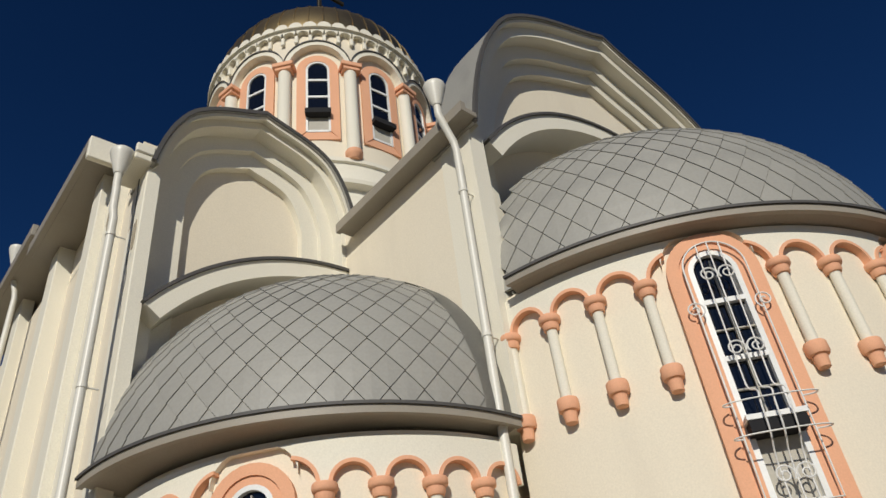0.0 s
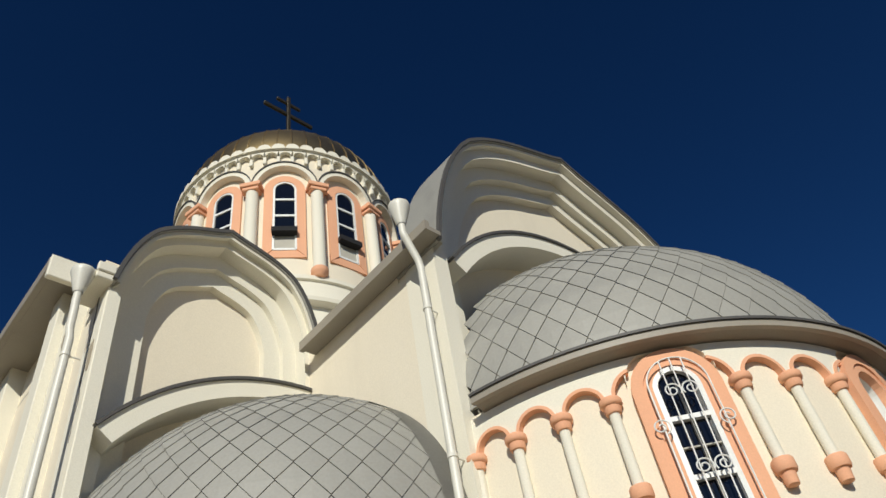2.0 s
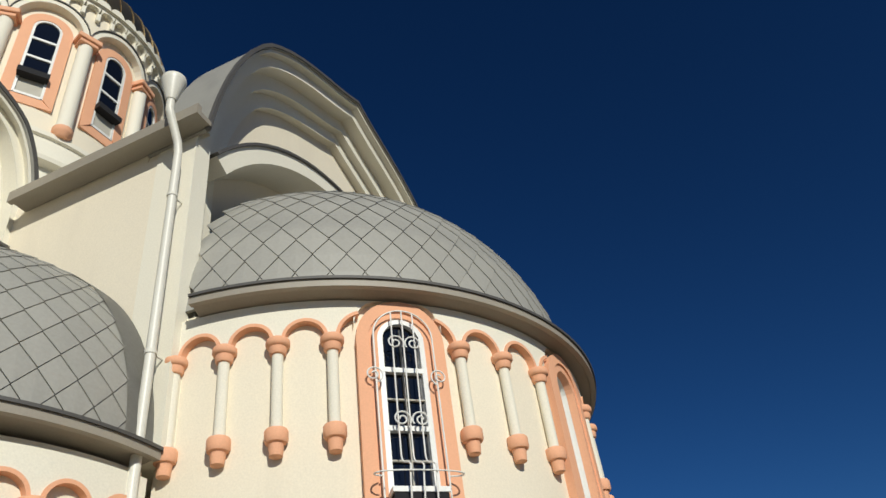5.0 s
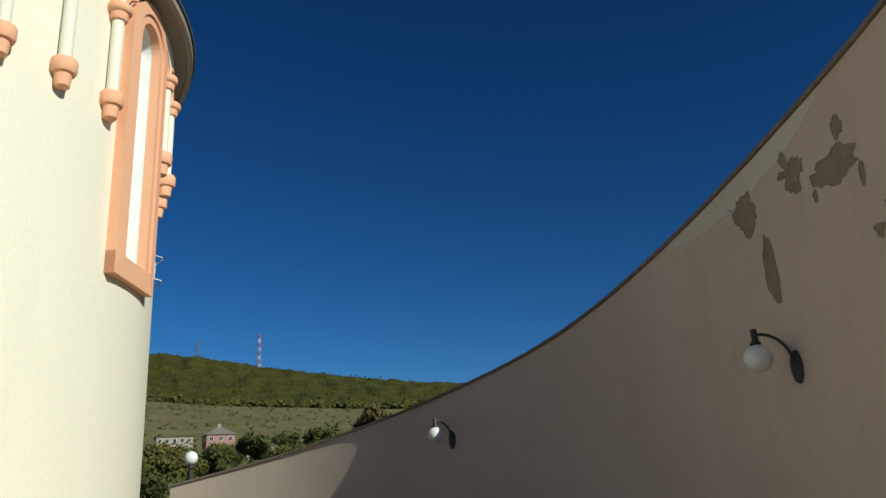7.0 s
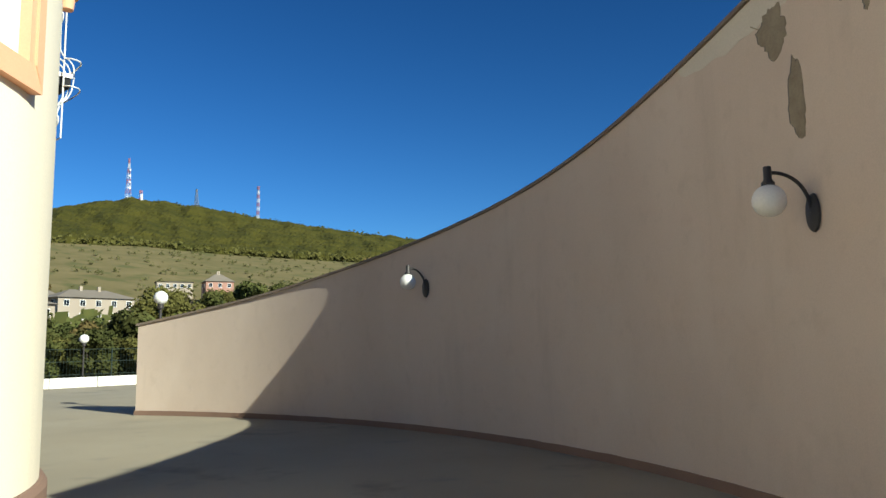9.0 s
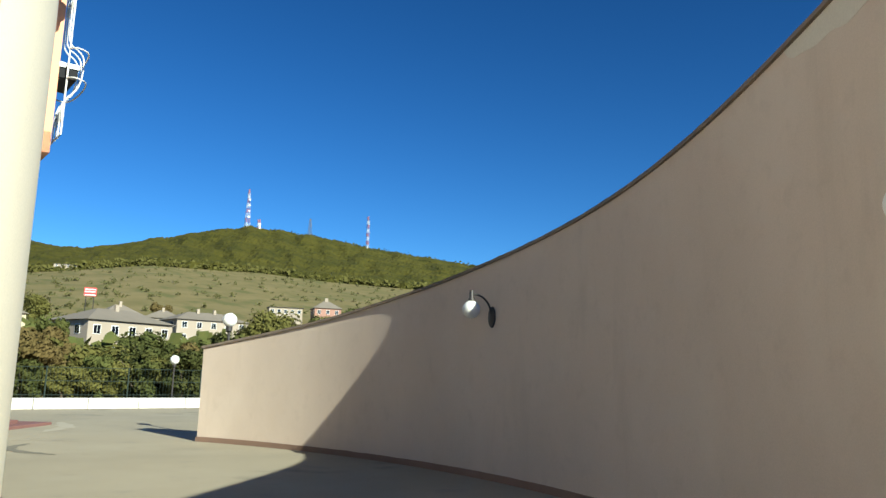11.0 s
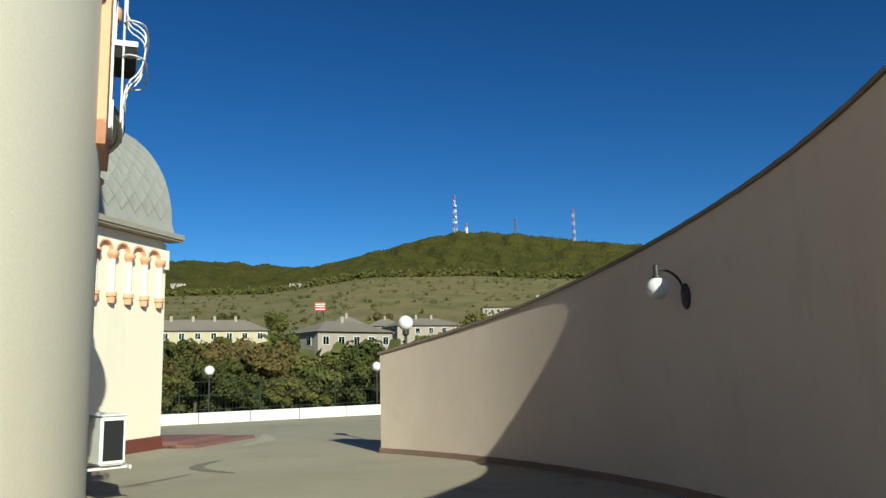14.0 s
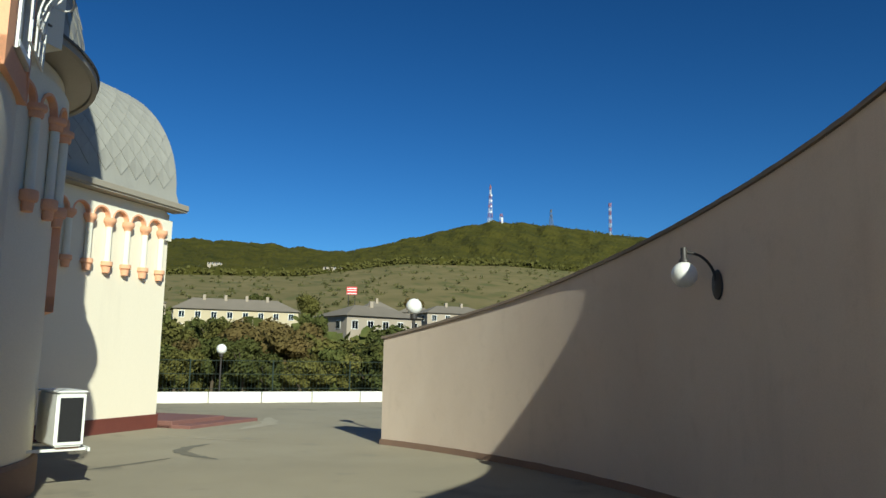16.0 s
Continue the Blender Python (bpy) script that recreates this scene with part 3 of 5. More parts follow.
def flaked(y0, y1, z0, z1, x, mat, seed, label):
    """A ragged thin patch on the side wall, in the plane of the given x."""
    rim = []
    for i in range(28):
        t = 2 * math.pi * i / 28
        k = 0.85 + 0.3 * noise.noise((math.cos(t) * 2 + seed, math.sin(t) * 2, seed))
        cu, cw = math.copysign(abs(math.cos(t)) ** 0.6, math.cos(t)), math.copysign(abs(math.sin(t)) ** 0.6, math.sin(t))
        rim.append(((y0 + y1) / 2 + (y1 - y0) / 2 * k * cu, (z0 + z1) / 2 + (z1 - z0) / 2 * k * cw))
    bm = bmesh.new()
    sheet(bm, rim, 0.0, 0.006)
    for v in bm.verts:
        v.co = (x - v.co.y, v.co.x, v.co.z)
    part("flaked_patch", bm, mat, church, label)


FLAKE = material("flaked_stucco", (0.42, 0.36, 0.27), (0.34, 0.29, 0.21), 0.95, scale=7, fine=50, bump=0.5, mix=0.9)
flaked(3.08, 3.34, 7.30, 8.10, -2.502, FLAKE, 2.3, "grey-brown bare patch where stucco fell")
flaked(2.40, 2.50, 6.55, 6.95, -2.432, FLAKE, 5.1, "small flaked patch beside the downpipe")
flaked(2.62, 2.72, 6.9, 7.6, -2.422, REPAIR, 7.7, "strip of loose pale stucco beside the crack")


def downpipe(x, y, top, funnel=True, kick=0.2):
    bm = bmesh.new()
    if funnel:
        lathe(bm, [(0.001, top), (0.08, top), (0.118, top), (0.122, top - 0.03), (0.114, top - 0.06), (0.06, top - 0.26), (0.047, top - 0.30)], 20, cx=x - kick, cy=y)
    tube(bm, [(x - kick, y, top - 0.28), (x - kick, y, top - 0.42), (x - kick * 0.8, y, top - 0.5), (x - 0.02, y, top - 0.74), (x, y, top - 0.86), (x, y, 0.25), (x - 0.06, y, 0.15)], 0.04, 14)
    pipe = part("downpipe", bm, PIPE, church, "cream metal downpipe with funnel head", smooth=True)
    for z in (1.4, 3.2, 5.0, 6.6):
        if z < top - 1:
            bm = bmesh.new()
            lathe(bm, [(0.041, z), (0.047, z), (0.047, z + 0.035), (0.041, z + 0.035)], 16, cx=x, cy=y)
            tube(bm, [(x, y, z + 0.015), (x + 0.14, y, z + 0.015)], 0.008, 6)
            part("pipe_clip", bm, PIPE, pipe)


downpipe(-0.13, 0.08, 8.0, kick=0.18)
downpipe(-2.67, 2.36, 7.68, kick=0.03)
downpipe(-2.72, 6.9, 9.3, kick=0.12)


# ---- apse pieces, built flat and bent round the apse ----
def apse_wall(cx, cy, r, z1, openings, a0, a1):
    """A curved wall with real openings. openings: (angle, half-width, z0, z1)."""
    cuts = {a0, a1}
    n = int(abs(a1 - a0) / 2.0)
    cuts |= {a0 + (a1 - a0) * i / n for i in range(n + 1)}
    for a, w, _, _ in openings:
        d = math.degrees(w / r)
        cuts = {c for c in cuts if not (a - d - 0.4 < c < a + d + 0.4)} | {a - d, a, a + d}
    angles = sorted(cuts)
    zs = sorted({-0.3, z1} | {z for o in openings for z in o[2:]} | {1.0, 2.0})
    bm = bmesh.new()
    grid = {}
    for s, rr in enumerate((r, r - 0.3)):
        for i, a in enumerate(angles):
            for k, z in enumerate(zs):
                grid[s, i, k] = bm.verts.new((cx + rr * math.cos(radians(a)), cy + rr * math.sin(radians(a)), z))
    def hole(i, k):
        am, zm = (angles[i] + angles[i + 1]) / 2, (zs[k] + zs[k + 1]) / 2
        return any(abs(am - a) < math.degrees(w / r) and z0 < zm < z2 for a, w, z0, z2 in openings)
    for i in range(len(angles) - 1):
        for k in range(len(zs) - 1):
            if not hole(i, k):
                for s in (0, 1):
                    bm.faces.new([grid[s, i, k], grid[s, i + 1, k], grid[s, i + 1, k + 1], grid[s, i, k + 1]][:: 1 if s == 0 else -1])
    for i in (0, len(angles) - 1):
        for k in range(len(zs) - 1):
            bm.faces.new((grid[0, i, k], grid[0, i, k + 1], grid[1, i, k + 1], grid[1, i, k]))
    ob = part("apse_wall", bm, CREAM, church, "cream stucco curved apse wall", smooth=True)
    bm = bmesh.new()
    lathe(bm, [(r - 0.02, 0.05), (r + 0.055, 0.05), (r + 0.055, 0.46), (r + 0.03, 0.50), (r - 0.02, 0.50)], 60, a0, a1, cx, cy)
    part("apse_plinth", bm, BASEBROWN, church, "brown painted plinth")
    return ob


COLUMN = {}


def column(cx, cy, r, a, ztop, zbot, size=1.0):
    key = (ztop, zbot, size)
    m = Matrix.Translation((cx + (r + 0.045) * math.cos(radians(a)), cy + (r + 0.045) * math.sin(radians(a)), 0)) @ Matrix.Rotation(radians(a), 4, "Z")
    if key in COLUMN:
        return copy_thing_part(COLUMN[key], m)
    s = size * 0.87
    bm = bmesh.new()
    lathe(bm, [(0.05 * s, zbot + 0.05), (0.05 * s, ztop - 0.1)], 20)
    shaft = part("column", bm, PALE, church, "slender pale engaged column", m, smooth=True)
    bm = bmesh.new()
    lathe(bm, [(0.001, ztop), (0.10 * s, ztop), (0.107 * s, ztop - 0.012), (0.107 * s, ztop - 0.045), (0.098 * s, ztop - 0.06), (0.08 * s, ztop - 0.068), (0.078 * s, ztop - 0.105), (0.068 * s, ztop - 0.125), (0.052 * s, ztop - 0.13)], 22)
    part("capital", bm, PEACH, shaft, "peach ringed capital", smooth=True)
    bm = bmesh.new()
    lathe(bm, [(0.052 * s, zbot + 0.10), (0.09 * s, zbot + 0.10), (0.098 * s, zbot + 0.088), (0.098 * s, zbot + 0.02), (0.088 * s, zbot), (0.066 * s, zbot - 0.006), (0.055 * s, zbot - 0.095), (0.048 * s, zbot - 0.10), (0.001, zbot - 0.10)], 22)
    part("corbel", bm, PEACH, shaft, "peach stepped corbel", smooth=True)
    COLUMN[key] = shaft
    return shaft


def copy_thing_part(ob, m):
    """One more of a part with its pieces, under the same parent."""
    made = {}
    for o in (ob, *ob.children_recursive):
        made[o] = o.copy()
        scene.collection.objects.link(made[o])
        made[o].parent = made.get(o.parent, o.parent)
    made[ob].matrix_basis = m
    return made[ob]


def arcade(cx, cy, r, stops, zcap, ztop, windows=()):
    """Peach arches from stop to stop, and the pale band that stands proud above them; both end at the window surrounds, given as (angle, half-width)."""
    for a, b in stops:
        w = radians(b - a) * r / 2 - 0.055
        mid = (a + b) / 2
        def free(x):
            return all(abs(mid + math.degrees(x / r) - at) > math.degrees(half / r) for at, half in windows)
        ang = [math.pi * i / 24 for i in range(25)]
        ang = [t for t in ang if free(-w * math.cos(t))]
        bm = bmesh.new()
        ribbon(bm, [(-(w + 0.028) * math.cos(t), zcap + (w + 0.028) * math.sin(t)) for t in ang], [(-w * math.cos(t), zcap + w * math.sin(t)) for t in ang], -0.070, 0.02)
        part("arch", bend(bm, r, mid, cx, cy), PEACH, church, "peach arch of the blind arcade")
        bm = bmesh.new()
        full = radians(b - a) * r / 2
        line = [(-full, zcap)] + [(-(w + 0.028) * math.cos(t), zcap + (w + 0.028) * math.sin(t)) for t in ang] + [(full, zcap)]
        line = [q for q in line if free(q[0])]
        ribbon(bm, [(x, ztop) for x, _ in line], line, -0.056, 0.02)
        part("frieze", bend(bm, r, mid, cx, cy), PALE, church, "pale stucco frieze")
    # plain band over each window
    for at, half in windows:
        bm = bmesh.new()
        arc = [math.pi * i / 16 for i in range(17)]
        low = [(-(half + 0.06) * math.cos(t), min(ztop - 0.005, zcap + 0.1 + half * math.sin(t))) for t in arc]
        ribbon(bm, [(x, ztop) for x, _ in low], low, -0.053, 0.02)
        part("frieze", bend(bm, r, at, cx, cy), PALE, church, "pale stucco frieze")


def spiral(bm, x, z, size, turn, flip, y=-0.07):
    pts = []
    for i in range(34):
        t = i / 33
        a = turn + flip * t * math.pi * 3.2
        rad = size * (1 - 0.80 * t)
        pts.append((x + rad * math.cos(a), y, z + rad * math.sin(a)))
    tube(bm, pts, 0.0065, 5)


def rounded(pts):
    """Cuts the corners of a bent bar twice."""
    for _ in range(2):
        cut = [pts[0]]
        for p, q in zip(pts, pts[1:]):
            cut.append(tuple(0.75 * u + 0.25 * v for u, v in zip(p, q)))
            cut.append(tuple(0.25 * u + 0.75 * v for u, v in zip(p, q)))
        pts = cut + [pts[-1]]
    return pts


def apse_window(cx, cy, r, a, z0, zs, wout, grille=True, blind=False, deep=0.078):
    """An arched window with a two-step peach surround, a glazed white frame and a bellied iron grille."""
    k = wout / 0.36
    bm = bmesh.new()
    o, i1, i2 = arched(0.36 * k, z0, zs), arched(0.262 * k, z0 + 0.16, zs), arched(0.19 * k, z0 + 0.16, zs)
    ribbon(bm, o, i1, -deep, 0.01)
    ribbon(bm, [(-0.36 * k, z0 + 0.16), (0.36 * k, z0 + 0.16)], [(-0.36 * k, z0), (0.36 * k, z0)], -deep, 0.01)
    win = part("window_surround", bend(bm, r, a, cx, cy), PEACH, church, "peach stucco window surround with arched top")
    bm = bmesh.new()
    ribbon(bm, i1, i2, -deep * 0.78, 0.01)
    part("inner_surround", bend(bm, r, a, cx, cy), PEACH, win)
    if blind:
        bm = bmesh.new()
        edge = arched(0.192 * k, z0 + 0.12, zs)
        sheet(bm, edge, 0.10, 0.16)
        part("niche_back", bend(bm, r, a, cx, cy), WHITE, win, "white niche back")
        bm = bmesh.new()
        ribbon(bm, arched(0.21 * k, z0 + 0.10, zs), edge, -0.02, 0.12)
        part("niche_reveal", bend(bm, r, a, cx, cy), WHITE, win)
        return win
    bm = bmesh.new()
    ribbon(bm, arched(0.192 * k, z0 + 0.16, zs), arched(0.150 * k, z0 + 0.21, zs), -0.062, 0.04)
    for z in (z0 + 0.20, z0 + 0.78, z0 + 1.26, z0 + 1.74):
        ribbon(bm, [(-0.165 * k, z + 0.02), (0.165 * k, z + 0.02)], [(-0.165 * k, z - 0.02), (0.165 * k, z - 0.02)], -0.064, 0.03)
    part("window_frame", bend(bm, r, a, cx, cy), WHITE, win, "white plastic window frame")
    bm = bmesh.new()
    for z in (z0 + 1.02, z0 + 1.5):
        ribbon(bm, [(-0.16 * k, z + 0.006), (0.16 * k, z + 0.006)], [(-0.16 * k, z - 0.006), (0.16 * k, z - 0.006)], -0.046, -0.022)
    ribbon(bm, [(-0.006, z0 + 0.8), (-0.006, zs + 0.1)], [(0.006, z0 + 0.8), (0.006, zs + 0.1)], -0.044, -0.023)
    part("glazing_bar", bend(bm, r, a, cx, cy), CURTAIN, win, "thin glazing bars")
    bm = bmesh.new()
    sheet(bm, arched(0.17 * k, z0 + 0.78, zs), -0.020, -0.006)
    part("pane", bend(bm, r, a, cx, cy), GLASS, win, "dark reflecting glass")
    bm = bmesh.new()
    sheet(bm, [(-0.17 * k, z0 + 0.2), (0.17 * k, z0 + 0.2), (0.17 * k, z0 + 0.79), (-0.17 * k, z0 + 0.79)], -0.018, -0.004)
    part("lower_pane", bend(bm, r, a, cx, cy), CURTAIN, win, "lower pane with a pale blind")
    if not grille:
        return win
    # this near-black block paints the shade below the tilted white sash
    bm = bmesh.new()
    ribbon(bm, [(-0.185 * k, z0 + 0.735), (0.185 * k, z0 + 0.735)], [(-0.185 * k, z0 + 0.655), (0.185 * k, z0 + 0.655)], -0.20, 0.05)
    part("open_sash", bend(bm, r, a, cx, cy), DARK, win, "near-black block painting the shade under the tilted sash")
    bm = bmesh.new()
    ribbon(bm, [(-0.195 * k, z0 + 0.775), (0.195 * k, z0 + 0.775)], [(-0.195 * k, z0 + 0.738), (0.195 * k, z0 + 0.738)], -0.21, 0.0)
    part("sash_top", bend(bm, r, a, cx, cy), WHITE, win)
    bm = bmesh.new()
    line = arched(0.235 * k, z0 + 0.19, zs, 20)
    tube(bm, [(x, -0.125, z) for x, z in line], 0.007, 6, closed=True)
    for x in (-0.085, 0.0, 0.085):
        top = zs + math.sqrt(0.235 ** 2 - x * x) * k
        pts = [(x, -0.125, z0 + 0.19), (x, -0.125, z0 + 0.50), (x, -0.24, z0 + 0.62), (x, -0.26, z0 + 0.84), (x + 0.02, -0.24, z0 + 0.93), (x - 0.012, -0.13, z0 + 0.97), (x - 0.012, -0.125, z0 + 1.1), (x, -0.125, top)]
        tube(bm, rounded(pts), 0.006, 6)
    for z in (z0 + 0.62, z0 + 0.86):
        hoop = [(-0.235, -0.125, z + 0.02), (-0.30, -0.16, z + 0.012), (-0.295, -0.24, z), (-0.2, -0.27, z), (0.2, -0.27, z), (0.295, -0.24, z), (0.30, -0.16, z + 0.012), (0.235, -0.125, z + 0.02)]
        tube(bm, rounded(hoop), 0.006, 6)
    for z in (z0 + 0.37, z0 + 1.30, z0 + 1.94):
        spiral(bm, -0.07, z, 0.068, -0.6, 1, -0.132)
        spiral(bm, 0.07, z, 0.068, math.pi + 0.6, -1, -0.132)
    spiral(bm, -0.245, z0 + 1.66, 0.07, -1.2, 1, -0.132)
    spiral(bm, 0.245, z0 + 1.66, 0.07, math.pi + 1.2, -1, -0.132)
    part("grille", bend(bm, r, a, cx, cy), IRON, win, "white scrolled iron window grille", smooth=True)
    return win


def apse_eave(cx, cy, r, z, out, a0, a1):
    bm = bmesh.new()
    lathe(bm, [(r - 0.05, z - 0.10), (r + 0.03, z - 0.095), (r + out - 0.06, z - 0.055), (r + out - 0.05, z - 0.075), (r + out, z - 0.075), (r + out, z - 0.01), (r + out - 0.03, z), (r - 0.05, z + 0.03)], 70, a0, a1, cx, cy)
    eave = part("apse_eave", bm, FASCIA, church, "grey sheet-metal eave", smooth=True)
    bm = bmesh.new()
    lathe(bm, [(r + out - 0.02, z - 0.005), (r + out + 0.018, z - 0.012), (r + out + 0.02, z + 0.012), (r + out - 0.03, z + 0.02)], 70, a0, a1, cx, cy)
    part("drip_edge", bm, DARKEDGE, eave, "dark drip edge")


def tile_mesh(R, H, el, d, half, lift=0.012, inset=0.984):
    """One diamond tile of a dome with base radius R and height H, centred on the height angle el, at the angle 0."""
    def at(az, e, off):
        e = max(0.0, min(radians(89.5), radians(e)))
        n = Vector((math.cos(e) / R, 0, math.sin(e) / H)).normalized()
        p = Vector((R * math.cos(e), 0, H * math.sin(e))) + n * off
        return Matrix.Rotation(radians(az), 3, "Z") @ p
    g = inset
    ring = [(0, el - d * g, lift * 1.9), (half * g, el, lift * 1.2), (0, el + d * g, lift * 0.5), (-half * g, el, lift * 1.2)]
    bm = bmesh.new()
    top = [bm.verts.new(at(*q)) for q in ring]
    low = [bm.verts.new(at(a, e, -0.012)) for a, e, _ in ring]
    if (top[0].co - top[2].co).length > 0.02:
        c = bm.verts.new(at(0, el, lift * 1.35))
        for i in range(4):
            j = (i + 1) % 4
            bm.faces.new((top[i], top[j], c))
            bm.faces.new((top[i], low[i], low[j], top[j]))
    bmesh.ops.recalc_face_normals(bm, faces=bm.faces)
    me = bpy.data.meshes.new("roof_tile")
    bm.to_mesh(me)
    bm.free()
    me.materials.append(TILE)
    return me


TILE_JOBS = []


def half_dome(cx, cy, R, H, z, a0, a1, count, rows, keep):
    """A dome shell of dark underlay; its diamond tiles follow at the end of the file."""
    bm = bmesh.new()
    prof = [(R * math.cos(radians(e)), z + H * math.sin(radians(e))) for e in [i * 4 for i in range(22)] + [89]]
    lathe(bm, prof, 64, a0, a1, cx, cy)
    shell = part("apse_roof", bm, UNDER, church, "grey diamond-tiled half-dome roof", smooth=True)
    TILE_JOBS.append((shell, cx, cy, z, R, H, a0, a1, count, rows, keep))


# main apse
AX, AY, AR = 2.84, 0.34, 2.726
OPEN = [(-137.0, 0.19, 3.16, 5.2), (-97.0, 0.19, 3.12, 5.2), (-50.5, 0.19, 3.14, 5.2)]
apse_wall(AX, AY, AR, 5.43, OPEN, -176, -4)
apse_window(AX, AY, AR, -137.0, 3.0, 5.01, 0.35)
apse_window(AX, AY, AR, -97.0, 3.0, 5.01, 0.35, blind=True)
apse_window(AX, AY, AR, -50.5, 2.97, 5.01, 0.35, deep=0.055)
COLS = [-173.5, -165.1, -156.6, -148.1, -126.4, -117.2, -107.5, -86.4, -76.4, -64.5, -40.0, -32.0, -23.5, -14.5]
for a in COLS:
    column(AX, AY, AR, a, 5.03, 4.195)
gaps = [(a, b) for a, b in zip(COLS, COLS[1:]) if b - a < 12]
gaps += [(-148.1, -137.0), (-137.0, -126.4), (-107.5, -97.0), (-97.0, -86.4), (-64.5, -50.5), (-50.5, -40.0)]
arcade(AX, AY, AR, gaps, 5.03, 5.37, ((-137.0, 0.3), (-97.0, 0.3), (-50.5, 0.3)))
apse_eave(AX, AY, AR, 5.47, 0.225, -170, -10)
half_dome(AX, AY, AR + 0.02, 2.60, 5.48, -172, -8, 60, 20, lambda x, y: y < 0.12)

# side apse in the corner
apse_wall(0.0, 2.34, 2.2, 4.14, [(-142.5, 0.15, 2.1, 3.7)], -180, -90)
apse_window(0.0, 2.34, 2.2, -142.5, 1.9, 3.66, 0.32, grille=False)
SIDE = [-129.2, -119.3, -109.4, -99.5, -156, -166, -175]
for a in SIDE:
    column(0.0, 2.34, 2.2, a, 3.76, 2.85)
arcade(0.0, 2.34, 2.2, [(-129.2, -119.3), (-119.3, -109.4), (-109.4, -99.5), (-99.5, -90), (-142.5, -129.2), (-156, -142.5), (-166, -156), (-175, -166)], 3.76, 4.08, ((-142.5, 0.27),))
apse_eave(-0.12, 2.42, 2.1, 4.26, 0.34, -180, -87.3)
half_dome(-0.12, 2.42, 2.33, 2.26, 4.26, -180, -87.1, 54, 22, lambda x, y: y < 2.42 and x < -0.22)
bm = bmesh.new()
grid = []
for i in range(33):
    e = radians(90 * i / 32 - 1)
    rad, z = 2.352 * math.cos(e), 4.26 + 2.282 * math.sin(e)
    row = []
    for x in (-0.002, -0.12, -0.22 - 0.05 * math.cos(e)):
        d = x + 0.12
        if rad <= abs(d):
            break
        row.append(bm.verts.new((x, 2.42 - math.sqrt(rad * rad - d * d), z)))
    if len(row) == 3:
        grid.append(row)
for lo, hi in zip(grid, grid[1:]):
    for k in range(2):
        bm.faces.new((lo[k], lo[k + 1], hi[k + 1], hi[k]))
bmesh.ops.solidify(bm, geom=bm.faces[:], thickness=0.012)
part("wall_flashing", bm, TILE, church, "plain grey flashing where the half-dome meets the wall", smooth=True)

# its twin on the other side of the main apse
apse_wall(5.9, 2.48, 2.2, 4.25, [(-37.5, 0.15, 2.1, 3.7)], -90, 0)
apse_window(5.9, 2.48, 2.2, -37.5, 1.9, 3.66, 0.32, grille=False)
TWIN = [-82.0, -71.0, -60.0, -49.0, -24, -14, -5]
for a in TWIN:
    column(5.9, 2.48, 2.2, a, 3.76, 2.85)
arcade(5.9, 2.48, 2.2, [(-82.0, -71.0), (-71.0, -60.0), (-60.0, -49.0), (-90, -82.0), (-49.0, -37.5), (-37.5, -24), (-24, -14), (-14, -5)], 3.76, 4.08, ((-37.5, 0.27),))
apse_eave(5.9, 2.48, 2.2, 4.37, 0.31, -89.5, 0)
half_dome(5.9, 2.48, 2.36, 2.38, 4.37, -89.5, 0, 54, 22, lambda x, y: y < 2.56 and x > 5.84)

